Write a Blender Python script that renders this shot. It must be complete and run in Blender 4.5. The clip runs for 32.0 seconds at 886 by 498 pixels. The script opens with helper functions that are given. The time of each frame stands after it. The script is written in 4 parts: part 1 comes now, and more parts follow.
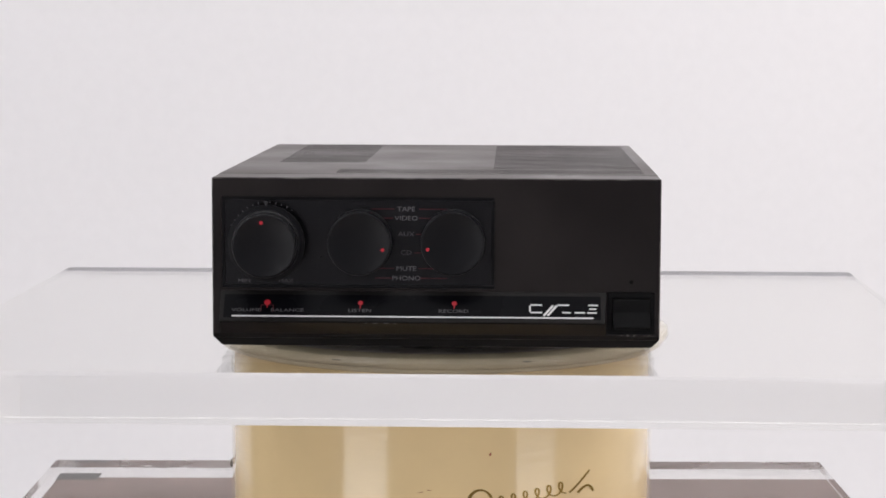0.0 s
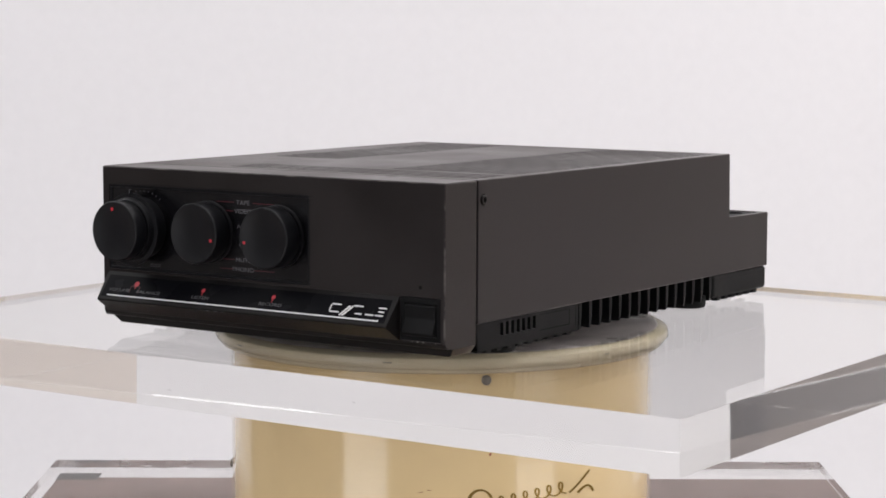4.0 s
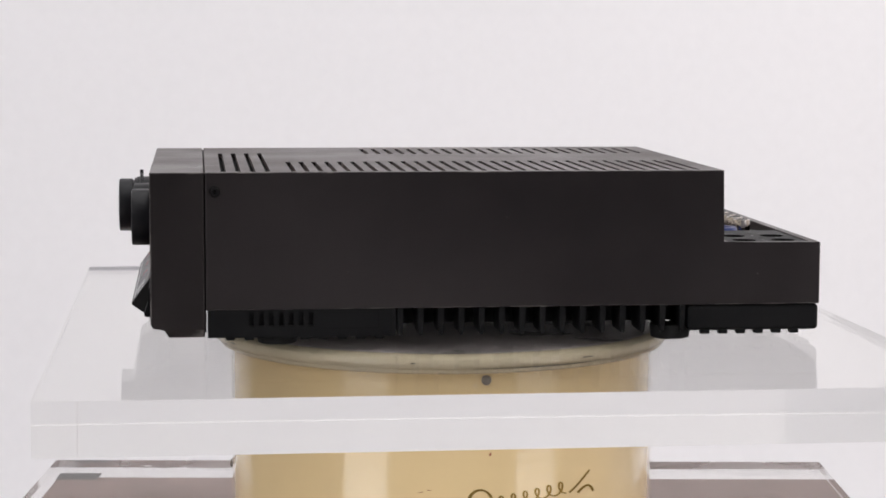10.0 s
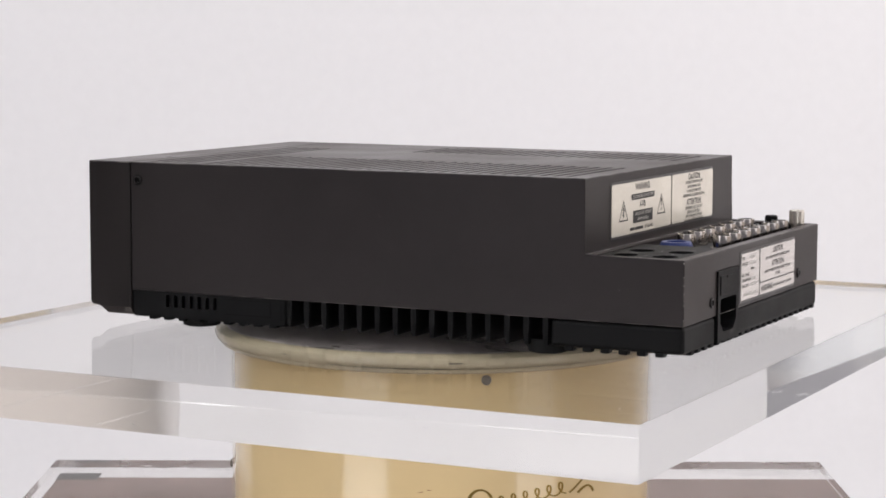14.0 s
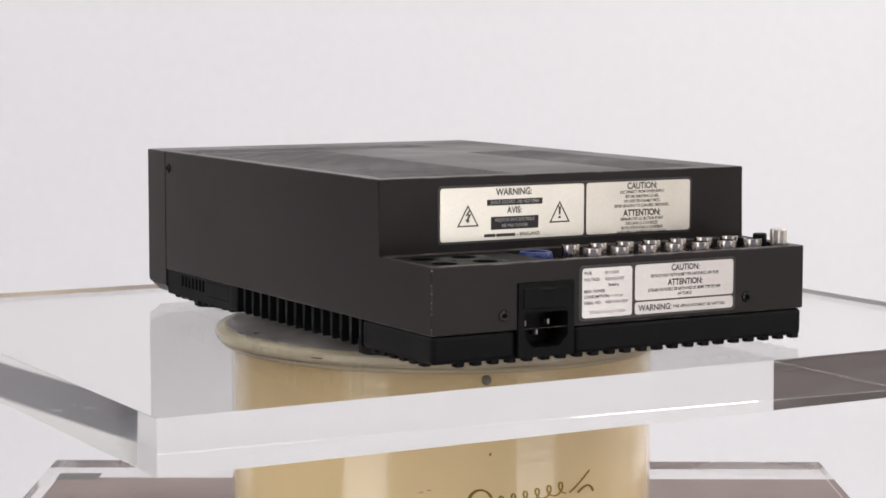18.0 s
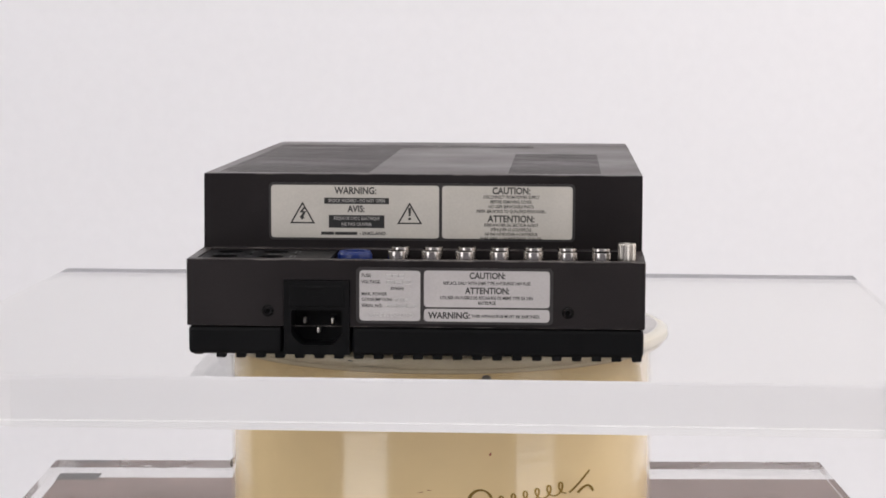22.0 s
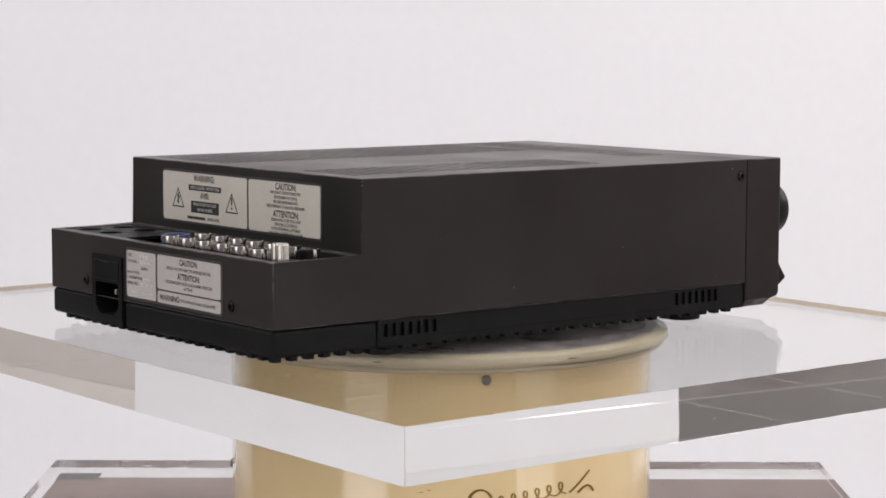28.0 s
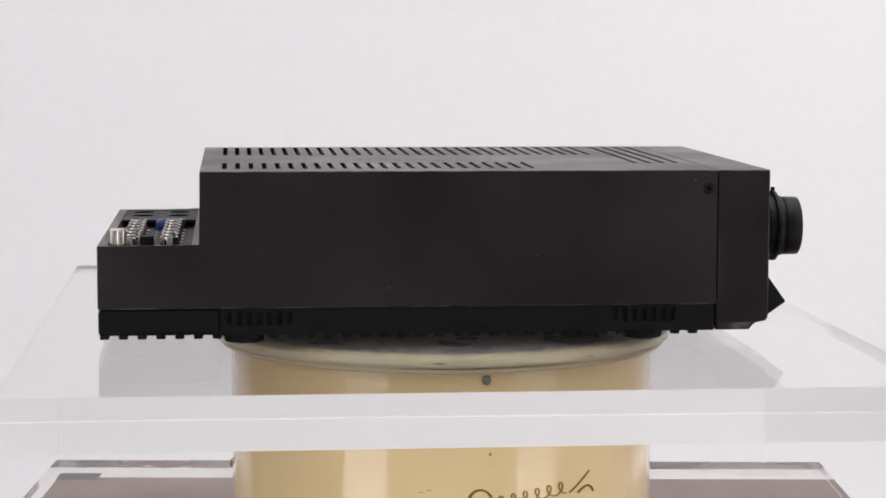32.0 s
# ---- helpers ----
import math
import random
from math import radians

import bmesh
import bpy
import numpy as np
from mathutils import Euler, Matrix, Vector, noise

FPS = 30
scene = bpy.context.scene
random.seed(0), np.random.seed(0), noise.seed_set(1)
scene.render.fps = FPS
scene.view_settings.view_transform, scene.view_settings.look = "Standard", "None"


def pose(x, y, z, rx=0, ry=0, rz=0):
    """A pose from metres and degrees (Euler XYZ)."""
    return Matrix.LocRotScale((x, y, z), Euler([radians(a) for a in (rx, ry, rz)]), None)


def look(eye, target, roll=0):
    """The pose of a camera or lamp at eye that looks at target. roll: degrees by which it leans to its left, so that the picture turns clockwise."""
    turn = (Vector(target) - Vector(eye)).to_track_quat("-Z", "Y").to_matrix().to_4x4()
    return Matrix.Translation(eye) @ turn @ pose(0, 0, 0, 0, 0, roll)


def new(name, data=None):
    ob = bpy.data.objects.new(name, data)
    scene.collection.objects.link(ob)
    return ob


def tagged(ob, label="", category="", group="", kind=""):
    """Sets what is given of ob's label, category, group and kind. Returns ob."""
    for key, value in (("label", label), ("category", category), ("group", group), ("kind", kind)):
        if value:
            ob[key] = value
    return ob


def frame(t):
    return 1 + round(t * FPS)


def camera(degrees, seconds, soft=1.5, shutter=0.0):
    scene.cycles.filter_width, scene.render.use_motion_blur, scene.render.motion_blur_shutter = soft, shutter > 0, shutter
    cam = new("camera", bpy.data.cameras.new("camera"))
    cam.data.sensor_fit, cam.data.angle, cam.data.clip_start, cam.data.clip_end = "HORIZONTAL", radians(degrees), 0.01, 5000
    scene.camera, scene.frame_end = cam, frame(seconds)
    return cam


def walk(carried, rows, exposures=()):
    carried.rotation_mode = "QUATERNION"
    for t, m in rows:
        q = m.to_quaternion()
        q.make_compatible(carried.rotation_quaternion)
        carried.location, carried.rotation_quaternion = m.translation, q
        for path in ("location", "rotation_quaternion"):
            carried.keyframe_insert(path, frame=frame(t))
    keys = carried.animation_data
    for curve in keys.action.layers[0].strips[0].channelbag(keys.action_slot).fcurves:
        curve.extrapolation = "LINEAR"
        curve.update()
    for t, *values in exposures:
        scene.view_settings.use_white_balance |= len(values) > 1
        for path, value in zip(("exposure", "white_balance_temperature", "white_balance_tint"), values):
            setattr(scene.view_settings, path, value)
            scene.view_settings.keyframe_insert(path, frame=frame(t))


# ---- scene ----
# All small things are drawn in millimetres and scaled by MM. The turning axis is the world's z axis;
# z = 0 is the underside of the amplifier's fascia.
MM = 0.001

# ---------------------------------------------------------------- camera
cam = camera(23.555, 32.0, soft=1.7)
VIEW = Matrix.Translation((0, -1.17319, 0.155)) @ pose(0, 0, 0, 90 - 5.96523, 0, -0.0294) @ pose(0, 0, 0, 0, 0, 0.17287)
walk(cam, [(0, VIEW), (32, VIEW)])
scene.view_settings.exposure = -0.19
scene.cycles.max_bounces = 16
scene.cycles.glossy_bounces = 10
scene.cycles.transmission_bounces = 12

# ---------------------------------------------------------------- world and lamps
world = bpy.data.worlds.new("world")
scene.world = world
world.use_nodes = True
world.node_tree.nodes["Background"].inputs[0].default_value = (0.9, 0.93, 1.0, 1)
world.node_tree.nodes["Background"].inputs[1].default_value = 0.25


def softbox(name, eye, target, width, height, power, colour):
    lamp = bpy.data.lights.new(name, "AREA")
    lamp.shape, lamp.size, lamp.size_y, lamp.energy, lamp.color = "RECTANGLE", width, height, power, colour
    ob = new(name, lamp)
    ob.matrix_world = look(eye, target)
    return ob


softbox("softbox_key_low", (-1.16, -1.40, -0.675), (0, 0, -0.675), 0.76, 0.55, 3.3, (0.985, 0.98, 1.0))
softbox("softbox_key_joint", (-1.16, -1.40, -0.305), (0, 0, -0.305), 0.76, 0.18, 0.36, (0.985, 0.98, 1.0))
softbox("softbox_key_middle", (-1.23, -1.35, -0.09), (0, 0, -0.09), 0.96, 0.24, 1.6, (0.985, 0.98, 1.0))
softbox("softbox_key_high", (-1.16, -1.40, 0.85), (0, 0, 0.85), 0.76, 0.95, 7.4, (0.985, 0.98, 1.0))
softbox("softbox_side_low", (1.40, -1.17, -0.685), (0, 0, -0.685), 0.72, 0.53, 2.8, (0.99, 0.975, 0.98))
softbox("softbox_side_joint", (1.40, -1.17, -0.315), (0, 0, -0.315), 0.72, 0.20, 0.36, (0.99, 0.975, 0.98))
softbox("softbox_side_middle", (1.40, -1.17, -0.09), (0, 0, -0.09), 0.72, 0.24, 1.4, (0.99, 0.975, 0.98))
softbox("softbox_side_high", (1.40, -1.17, 0.85), (0, 0, 0.85), 0.72, 0.95, 3.8, (0.99, 0.975, 0.98))
softbox("softbox_overhead", (0, -0.1, 1.9), (0, -0.1, 0), 1.8, 1.8, 15, (0.985, 0.98, 1.0))
softbox("ceiling_panel", (-2.6, -0.5, 2.28), (-2.6, -0.5, 0), 9.6, 5.2, 88, (0.985, 0.98, 1.0))
# added fill, so that the passage floor doesn't go dark in the acrylic edges
softbox("passage_fill", (5.0, -2.65, 2.28), (5.0, -2.65, 0), 4.6, 2.4, 19, (0.985, 0.98, 1.0))
# unseen fills added to brighten the walls that the case and acrylic reflect
softbox("wall_fill_front", (-2.8, -2.3, 2.05), (-2.8, -4.0, 0.2), 3.2, 0.5, 13, (0.985, 0.98, 1.0))
softbox("wall_fill_corner", (2.0, -2.7, 2.05), (2.0, -4.0, -0.2), 1.0, 0.4, 6, (0.99, 0.975, 0.98))
softbox("wall_fill_side", (1.75, 0.3, 2.05), (2.6, 0.3, 0.0), 3.2, 0.4, 19, (0.99, 0.975, 0.98))
softbox("backdrop_lamp_a", (-1.6, 0.55, 1.2), (0.1, 1.6, -0.1), 0.6, 1.2, 8.0, (0.965, 0.975, 1.0))
softbox("backdrop_lamp_b", (1.6, 0.55, 1.2), (-0.1, 1.6, -0.1), 0.6, 1.2, 14.8, (0.99, 0.975, 0.99))


# ---------------------------------------------------------------- materials
def material(name, colour, rough=0.5, metal=0.0, grain=0.0, scale=400.0, bump=0.0, stain=0.0, stain_scale=14.0, coat=0.0, spec=0.5, rough_var=0.0):
    """Principled surface with fine grain (at scale) and broader stains (at stain_scale)."""
    m = bpy.data.materials.new(name)
    m.use_nodes = True
    nt = m.node_tree
    b = nt.nodes["Principled BSDF"]
    b.inputs["Base Color"].default_value = (*colour, 1)
    b.inputs["Roughness"].default_value = rough
    b.inputs["Metallic"].default_value = metal
    b.inputs["Specular IOR Level"].default_value = spec
    b.inputs["Coat Weight"].default_value = coat
    b.inputs["Coat Roughness"].default_value = 0.05
    if not (grain or stain or bump or rough_var):
        return m
    tc = nt.nodes.new("ShaderNodeTexCoord")
    fine = nt.nodes.new("ShaderNodeTexNoise")
    fine.inputs["Scale"].default_value, fine.inputs["Detail"].default_value = scale, 3
    broad = nt.nodes.new("ShaderNodeTexNoise")
    broad.inputs["Scale"].default_value, broad.inputs["Detail"].default_value = stain_scale, 5
    for n in (fine, broad):
        nt.links.new(tc.outputs["Object"], n.inputs["Vector"])

    def ramp(src, amount):
        r = nt.nodes.new("ShaderNodeMapRange")
        r.inputs["From Min"].default_value, r.inputs["From Max"].default_value = 0.3, 0.7
        r.inputs["To Min"].default_value, r.inputs["To Max"].default_value = 1 - amount, 1 + amount
        nt.links.new(src.outputs["Fac"], r.inputs["Value"])
        return r
    a, c = ramp(fine, grain), ramp(broad, stain)
    mul = nt.nodes.new("ShaderNodeMath")
    mul.operation = "MULTIPLY"
    nt.links.new(a.outputs[0], mul.inputs[0])
    nt.links.new(c.outputs[0], mul.inputs[1])
    mix = nt.nodes.new("ShaderNodeVectorMath")
    mix.operation = "SCALE"
    mix.inputs[0].default_value = colour
    nt.links.new(mul.outputs[0], mix.inputs["Scale"])
    nt.links.new(mix.outputs[0], b.inputs["Base Color"])
    if rough_var:
        rr = nt.nodes.new("ShaderNodeMapRange")
        rr.inputs["From Min"].default_value, rr.inputs["From Max"].default_value = 0.3, 0.7
        rr.inputs["To Min"].default_value, rr.inputs["To Max"].default_value = rough - rough_var, rough + rough_var
        nt.links.new(broad.outputs["Fac"], rr.inputs["Value"])
        nt.links.new(rr.outputs[0], b.inputs["Roughness"])
    if bump:
        bp = nt.nodes.new("ShaderNodeBump")
        bp.inputs["Strength"].default_value, bp.inputs["Distance"].default_value = bump, 0.0002
        nt.links.new(fine.outputs["Fac"], bp.inputs["Height"])
        nt.links.new(bp.outputs[0], b.inputs["Normal"])
    return m


def acrylic(name, colour, rough=0.0, power=1.9, wave=0.0, wave_scale=(12, 12, 30)):
    """Clear acrylic: refraction and gloss mixed by Fresnel; power tones the glancing gloss down, wave makes it uneven."""
    m = bpy.data.materials.new(name)
    m.use_nodes = True
    nt = m.node_tree
    nt.nodes.remove(nt.nodes["Principled BSDF"])
    refr, gloss, mix = nt.nodes.new("ShaderNodeBsdfRefraction"), nt.nodes.new("ShaderNodeBsdfGlossy"), nt.nodes.new("ShaderNodeMixShader")
    fres, tone = nt.nodes.new("ShaderNodeFresnel"), nt.nodes.new("ShaderNodeMath")
    refr.inputs["Color"].default_value = gloss.inputs["Color"].default_value = (*colour, 1)
    refr.inputs["Roughness"].default_value = gloss.inputs["Roughness"].default_value = rough
    refr.inputs["IOR"].default_value = fres.inputs["IOR"].default_value = 1.49
    tone.operation = "POWER"
    tone.inputs[1].default_value = power
    nt.links.new(fres.outputs[0], tone.inputs[0])
    if wave:
        tc, mp, n, bp = (nt.nodes.new(k) for k in ("ShaderNodeTexCoord", "ShaderNodeMapping", "ShaderNodeTexNoise", "ShaderNodeBump"))
        mp.inputs["Scale"].default_value = wave_scale
        n.inputs["Scale"].default_value, n.inputs["Detail"].default_value = 1.0, 3
        bp.inputs["Strength"].default_value, bp.inputs["Distance"].default_value = wave, 0.002
        nt.links.new(tc.outputs["Object"], mp.inputs["Vector"])
        nt.links.new(mp.outputs[0], n.inputs["Vector"])
        nt.links.new(n.outputs["Fac"], bp.inputs["Height"])
        cloud, level = nt.nodes.new("ShaderNodeTexNoise"), nt.nodes.new("ShaderNodeMapRange")
        cloud.inputs["Scale"].default_value, cloud.inputs["Detail"].default_value = 9, 4
        level.inputs["From Min"].default_value, level.inputs["From Max"].default_value = 0.42, 0.70
        level.inputs["To Min"].default_value, level.inputs["To Max"].default_value = rough * 0.5, rough * 3
        nt.links.new(tc.outputs["Object"], cloud.inputs["Vector"])
        nt.links.new(cloud.outputs["Fac"], level.inputs["Value"])
        for node in (refr, gloss):
            nt.links.new(bp.outputs[0], node.inputs["Normal"])
            nt.links.new(level.outputs[0], node.inputs["Roughness"])
    nt.links.new(tone.outputs[0], mix.inputs[0])
    nt.links.new(refr.outputs[0], mix.inputs[1])
    nt.links.new(gloss.outputs[0], mix.inputs[2])
    nt.links.new(mix.outputs[0], nt.nodes["Material Output"].inputs["Surface"])
    return m


PAINT = material("charcoal_textured_paint", (0.0162, 0.0142, 0.0143), 0.37, grain=0.14, scale=2600, bump=0.22, stain=0.32, stain_scale=13, rough_var=0.09, spec=0.265)
FRONTPAINT = material("warm_charcoal_paint", (0.0112, 0.0098, 0.0094), 0.35, grain=0.14, scale=2600, bump=0.22, stain=0.40, stain_scale=16, rough_var=0.10, spec=0.30)
BASEPAINT = material("black_base_paint", (0.0070, 0.0062, 0.0060), 0.40, grain=0.12, scale=2600, bump=0.2, stain=0.3, stain_scale=16, spec=0.15)
for m in (PAINT, FRONTPAINT):
    m.node_tree.nodes["Principled BSDF"].inputs["Specular Tint"].default_value = (1.0, 0.90, 0.91, 1)
    # warm sheen added to imitate the brownish reflection at glancing angles
    m.node_tree.nodes["Principled BSDF"].inputs["Sheen Weight"].default_value = 0.08
    m.node_tree.nodes["Principled BSDF"].inputs["Sheen Roughness"].default_value = 0.35
    m.node_tree.nodes["Principled BSDF"].inputs["Sheen Tint"].default_value = (1.0, 0.77, 0.68, 1)
PLASTIC = material("black_moulded_plastic", (0.0046, 0.0046, 0.0050), 0.52, grain=0.12, scale=1800, bump=0.2, stain=0.2, stain_scale=30, spec=0.14, rough_var=0.06)
INLAY = material("black_inlay", (0.0035, 0.0035, 0.0048), 0.26, stain=0.2, stain_scale=40, spec=0.05, rough_var=0.05)
GLOSS = material("gloss_black_panel", (0.0040, 0.0038, 0.0048), 0.22, stain=0.2, stain_scale=40, rough_var=0.06, spec=0.46)
KNOB = material("black_knob_plastic", (0.0055, 0.0055, 0.0068), 0.36, grain=0.05, scale=900, stain=0.1, stain_scale=60, spec=0.22)
RUBBER = material("black_rubber", (0.006, 0.006, 0.006), 0.7, grain=0.1, scale=900, spec=0.2)
# near-black that stands in for the shade in gaps, grooves and holes
VOID = material("shade_black", (0.003, 0.003, 0.003), 0.8, spec=0.1)
SCREW = material("blackened_steel", (0.042, 0.040, 0.040), 0.3, metal=1.0)
RUST = material("rust_red_stain", (0.33, 0.075, 0.04), 0.5)
RED = material("red_print", (0.50, 0.02, 0.035), 0.4)
REDLINE = material("faint_red_print", (0.075, 0.006, 0.012), 0.4)
WHITE = material("white_print", (0.72, 0.72, 0.72), 0.45)
LEGEND = material("light_grey_print", (0.15, 0.146, 0.155), 0.5, spec=0.2)
DIMWHITE = material("grey_print", (0.085, 0.081, 0.088), 0.45)
FOIL = material("satin_silver_label", (0.85, 0.81, 0.775), 0.27, metal=0.55, grain=0.03, scale=900, stain=0.06, stain_scale=30)
# upper labels: brighter and creamier than FOIL
CREAMFOIL = material("bright_cream_label", (0.97, 0.915, 0.80), 0.25, metal=0.5, grain=0.03, scale=900, stain=0.06, stain_scale=30)
FOILTRIM = material("label_border", (0.045, 0.041, 0.040), 0.3)
BARTEXT = material("reversed_grey_lettering", (0.42, 0.40, 0.37), 0.5)
INK = material("dark_grey_ink", (0.028, 0.027, 0.026), 0.5)
PALEINK = material("pale_grey_ink", (0.50, 0.485, 0.47), 0.5)
NICKEL = material("nickel_plate", (0.45, 0.42, 0.395), 0.15, metal=1.0, grain=0.1, scale=260, stain=0.25, stain_scale=60)
SATIN = material("satin_nickel", (0.68, 0.64, 0.58), 0.28, metal=1.0, grain=0.08, scale=900)
BLUE = material("blue_plastic", (0.006, 0.022, 0.135), 0.35, stain=0.1, stain_scale=200)
CREAM = material("cream_enamel", (0.85, 0.645, 0.34), 0.14, stain=0.045, stain_scale=18, coat=1.0)
CREAM.node_tree.nodes["Principled BSDF"].inputs["Coat Roughness"].default_value = 0.085
CREAM.node_tree.nodes["Principled BSDF"].inputs["Coat IOR"].default_value = 1.58


def ripple(m, scale, strength):
    """Fine horizontal ripples in an enamel's gloss."""
    nt = m.node_tree
    tc, mp, n, bp = (nt.nodes.new(k) for k in ("ShaderNodeTexCoord", "ShaderNodeMapping", "ShaderNodeTexNoise", "ShaderNodeBump"))
    mp.inputs["Scale"].default_value = (1, 1, 5)
    n.inputs["Scale"].default_value, n.inputs["Detail"].default_value = scale, 4
    bp.inputs["Strength"].default_value, bp.inputs["Distance"].default_value = strength, 0.0004
    nt.links.new(tc.outputs["Object"], mp.inputs["Vector"])
    nt.links.new(mp.outputs[0], n.inputs["Vector"])
    nt.links.new(n.outputs["Fac"], bp.inputs["Height"])
    b = nt.nodes["Principled BSDF"]
    nt.links.new(bp.outputs[0], b.inputs["Coat Normal"])
    nt.links.new(bp.outputs[0], b.inputs["Normal"])


ripple(CREAM, 70, 0.22)
CREAMRIM = material("cream_rim_enamel", (0.62, 0.54, 0.385), 0.20, grain=0.03, scale=120, stain=0.06, stain_scale=40, coat=0.3)
SCUFF = material("scuffed_grey_disc", (0.25, 0.222, 0.217), 0.32, grain=0.3, scale=90, stain=0.4, stain_scale=22, bump=0.1, rough_var=0.08)
GOLD = material("gold_print", (0.30, 0.19, 0.045), 0.3, metal=0.7)
GREYMETAL = material("grey_metal", (0.20, 0.18, 0.155), 0.4, metal=0.3)
CLEAR = acrylic("clear_acrylic", (0.98, 0.98, 0.975), 0.01)
EDGE = acrylic("polished_acrylic_edge", (0.99, 0.99, 0.99), 0.04, power=1.0)
WORNCLEAR = acrylic("worn_clear_acrylic", (0.97, 0.965, 0.96), 0.05, wave=0.16, wave_scale=(30, 30, 30))
WORNEDGE = acrylic("dull_acrylic_edge", (0.97, 0.97, 0.97), 0.14, wave=0.12, wave_scale=(25, 25, 60))
DARKWALL = material("grey_wall_paint", (0.55, 0.53, 0.515), 0.8, grain=0.02, scale=30, stain=0.05, stain_scale=0.8)
WARMWALL = material("beige_wall_paint", (0.77, 0.71, 0.66), 0.8, grain=0.02, scale=30, stain=0.05, stain_scale=0.8)
WOOD = material("brown_table_top", (0.24, 0.18, 0.165), 0.4, grain=0.12, scale=60, stain=0.25, stain_scale=7)
PAPER = material("white_paper_backdrop", (0.80, 0.79, 0.80), 0.9, grain=0.01, scale=60, stain=0.012, stain_scale=1.2)
WALLPAINT = material("cool_white_wall_paint", (0.455, 0.46, 0.505), 0.8, grain=0.02, scale=30, stain=0.03, stain_scale=0.8)
BACKWALL = material("brown_wall_paint", (0.50, 0.445, 0.41), 0.8, grain=0.03, scale=30, stain=0.25, stain_scale=2.5)
CEIL = material("white_ceiling_paint", (0.8, 0.8, 0.8), 0.85, grain=0.02, scale=30)
TILE = material("dark_grey_floor_tile", (0.46, 0.405, 0.39), 0.36, grain=0.12, scale=40, stain=0.45, stain_scale=3.5, rough_var=0.1)
GROUT = material("pale_floor_joint", (0.88, 0.86, 0.83), 0.85, grain=0.1, scale=80)
HAZE = material("scratched_acrylic", (0.46, 0.45, 0.45), 0.6)
TAPE = material("dark_grey_tape", (0.10, 0.095, 0.095), 0.55)


def worn(name, base, pale, amount):
    """The paint of base rubbed through to a paler grey in broken patches."""
    m = base.copy()
    m.name = name
    nt = m.node_tree
    b = nt.nodes["Principled BSDF"]
    n, k, mix = nt.nodes.new("ShaderNodeTexNoise"), nt.nodes.new("ShaderNodeMapRange"), nt.nodes.new("ShaderNodeMix")
    n.inputs["Scale"].default_value, n.inputs["Detail"].default_value = 95, 6
    k.inputs["From Min"].default_value, k.inputs["From Max"].default_value = 0.46, 0.68
    k.inputs["To Max"].default_value = amount
    tc = nt.nodes.new("ShaderNodeTexCoord")
    nt.links.new(tc.outputs["Object"], n.inputs["Vector"])
    nt.links.new(n.outputs["Fac"], k.inputs["Value"])
    mix.data_type = "RGBA"
    old = b.inputs["Base Color"].links[0].from_socket
    nt.links.new(k.outputs[0], mix.inputs[0])
    nt.links.new(old, mix.inputs[6])
    mix.inputs[7].default_value = (*pale, 1)
    nt.links.new(mix.outputs[2], b.inputs["Base Color"])
    return m


CHIP = material("bare_primer_chip", (0.20, 0.185, 0.17), 0.5)
WORNPAINT = worn("rubbed_charcoal_paint", PAINT, (0.16, 0.145, 0.135), 0.75)


def rub_edges(ob):
    """Give the narrow bevels of a painted case the rubbed paint."""
    ob.data.materials.append(WORNPAINT)
    for f in ob.data.polygons:
        if max(abs(f.normal.x), abs(f.normal.y), abs(f.normal.z)) < 0.985 and f.area < 0.00025 and abs(f.center.y - SEAM * MM) > 0.0016:
            f.material_index = 1


# ---------------------------------------------------------------- mesh helpers, in millimetres
def part(name, bm, mat, parent=None, label="", smooth=False, kind=""):
    bmesh.ops.recalc_face_normals(bm, faces=bm.faces)
    me = bpy.data.meshes.new(name)
    bm.transform(Matrix.Scale(MM, 4))
    bm.to_mesh(me)
    bm.free()
    me.materials.append(mat)
    if smooth:
        me.shade_smooth()
        me.set_sharp_from_angle(angle=radians(32))
    ob = new(name, me)
    if parent:
        ob.parent = parent
    return tagged(ob, label=label, kind=kind)


def share(name, first, parent, m):
    """Another part on the mesh of an earlier one."""
    ob = new(name, first.data)
    ob.parent = parent
    ob.matrix_basis = m
    return ob


def at(x, y, z, rx=0, ry=0, rz=0):
    return pose(x * MM, y * MM, z * MM, rx, ry, rz)


def box(bm, x0, x1, y0, y1, z0, z1, bevel=0.0, seg=2):
    r = bmesh.ops.create_cube(bm, size=1)
    for v in r["verts"]:
        v.co = Vector((x0 + (v.co.x + 0.5) * (x1 - x0), y0 + (v.co.y + 0.5) * (y1 - y0), z0 + (v.co.z + 0.5) * (z1 - z0)))
    if bevel:
        edges = list({e for v in r["verts"] for e in v.link_edges})
        bmesh.ops.bevel(bm, geom=edges, offset=bevel, segments=seg, profile=0.5, affect="EDGES", clamp_overlap=True)
    return bm


def extrude_x(bm, profile, x0, x1, bevel=0.0, seg=2, tilt=0.0):
    """A yz outline carried along x; tilt shortens the outer end with the outline's first coordinate."""
    a = [bm.verts.new((x0, y, z)) for y, z in profile]
    b = [bm.verts.new((x1, y, z)) for y, z in profile]
    n = len(profile)
    faces = [bm.faces.new(a), bm.faces.new(b[::-1])]
    for i in range(n):
        j = (i + 1) % n
        faces.append(bm.faces.new((a[i], b[i], b[j], a[j])))
    if bevel:
        edges = list({e for f in faces for e in f.edges})
        bmesh.ops.bevel(bm, geom=edges, offset=bevel, segments=seg, profile=0.5, affect="EDGES", clamp_overlap=True)
    return bm


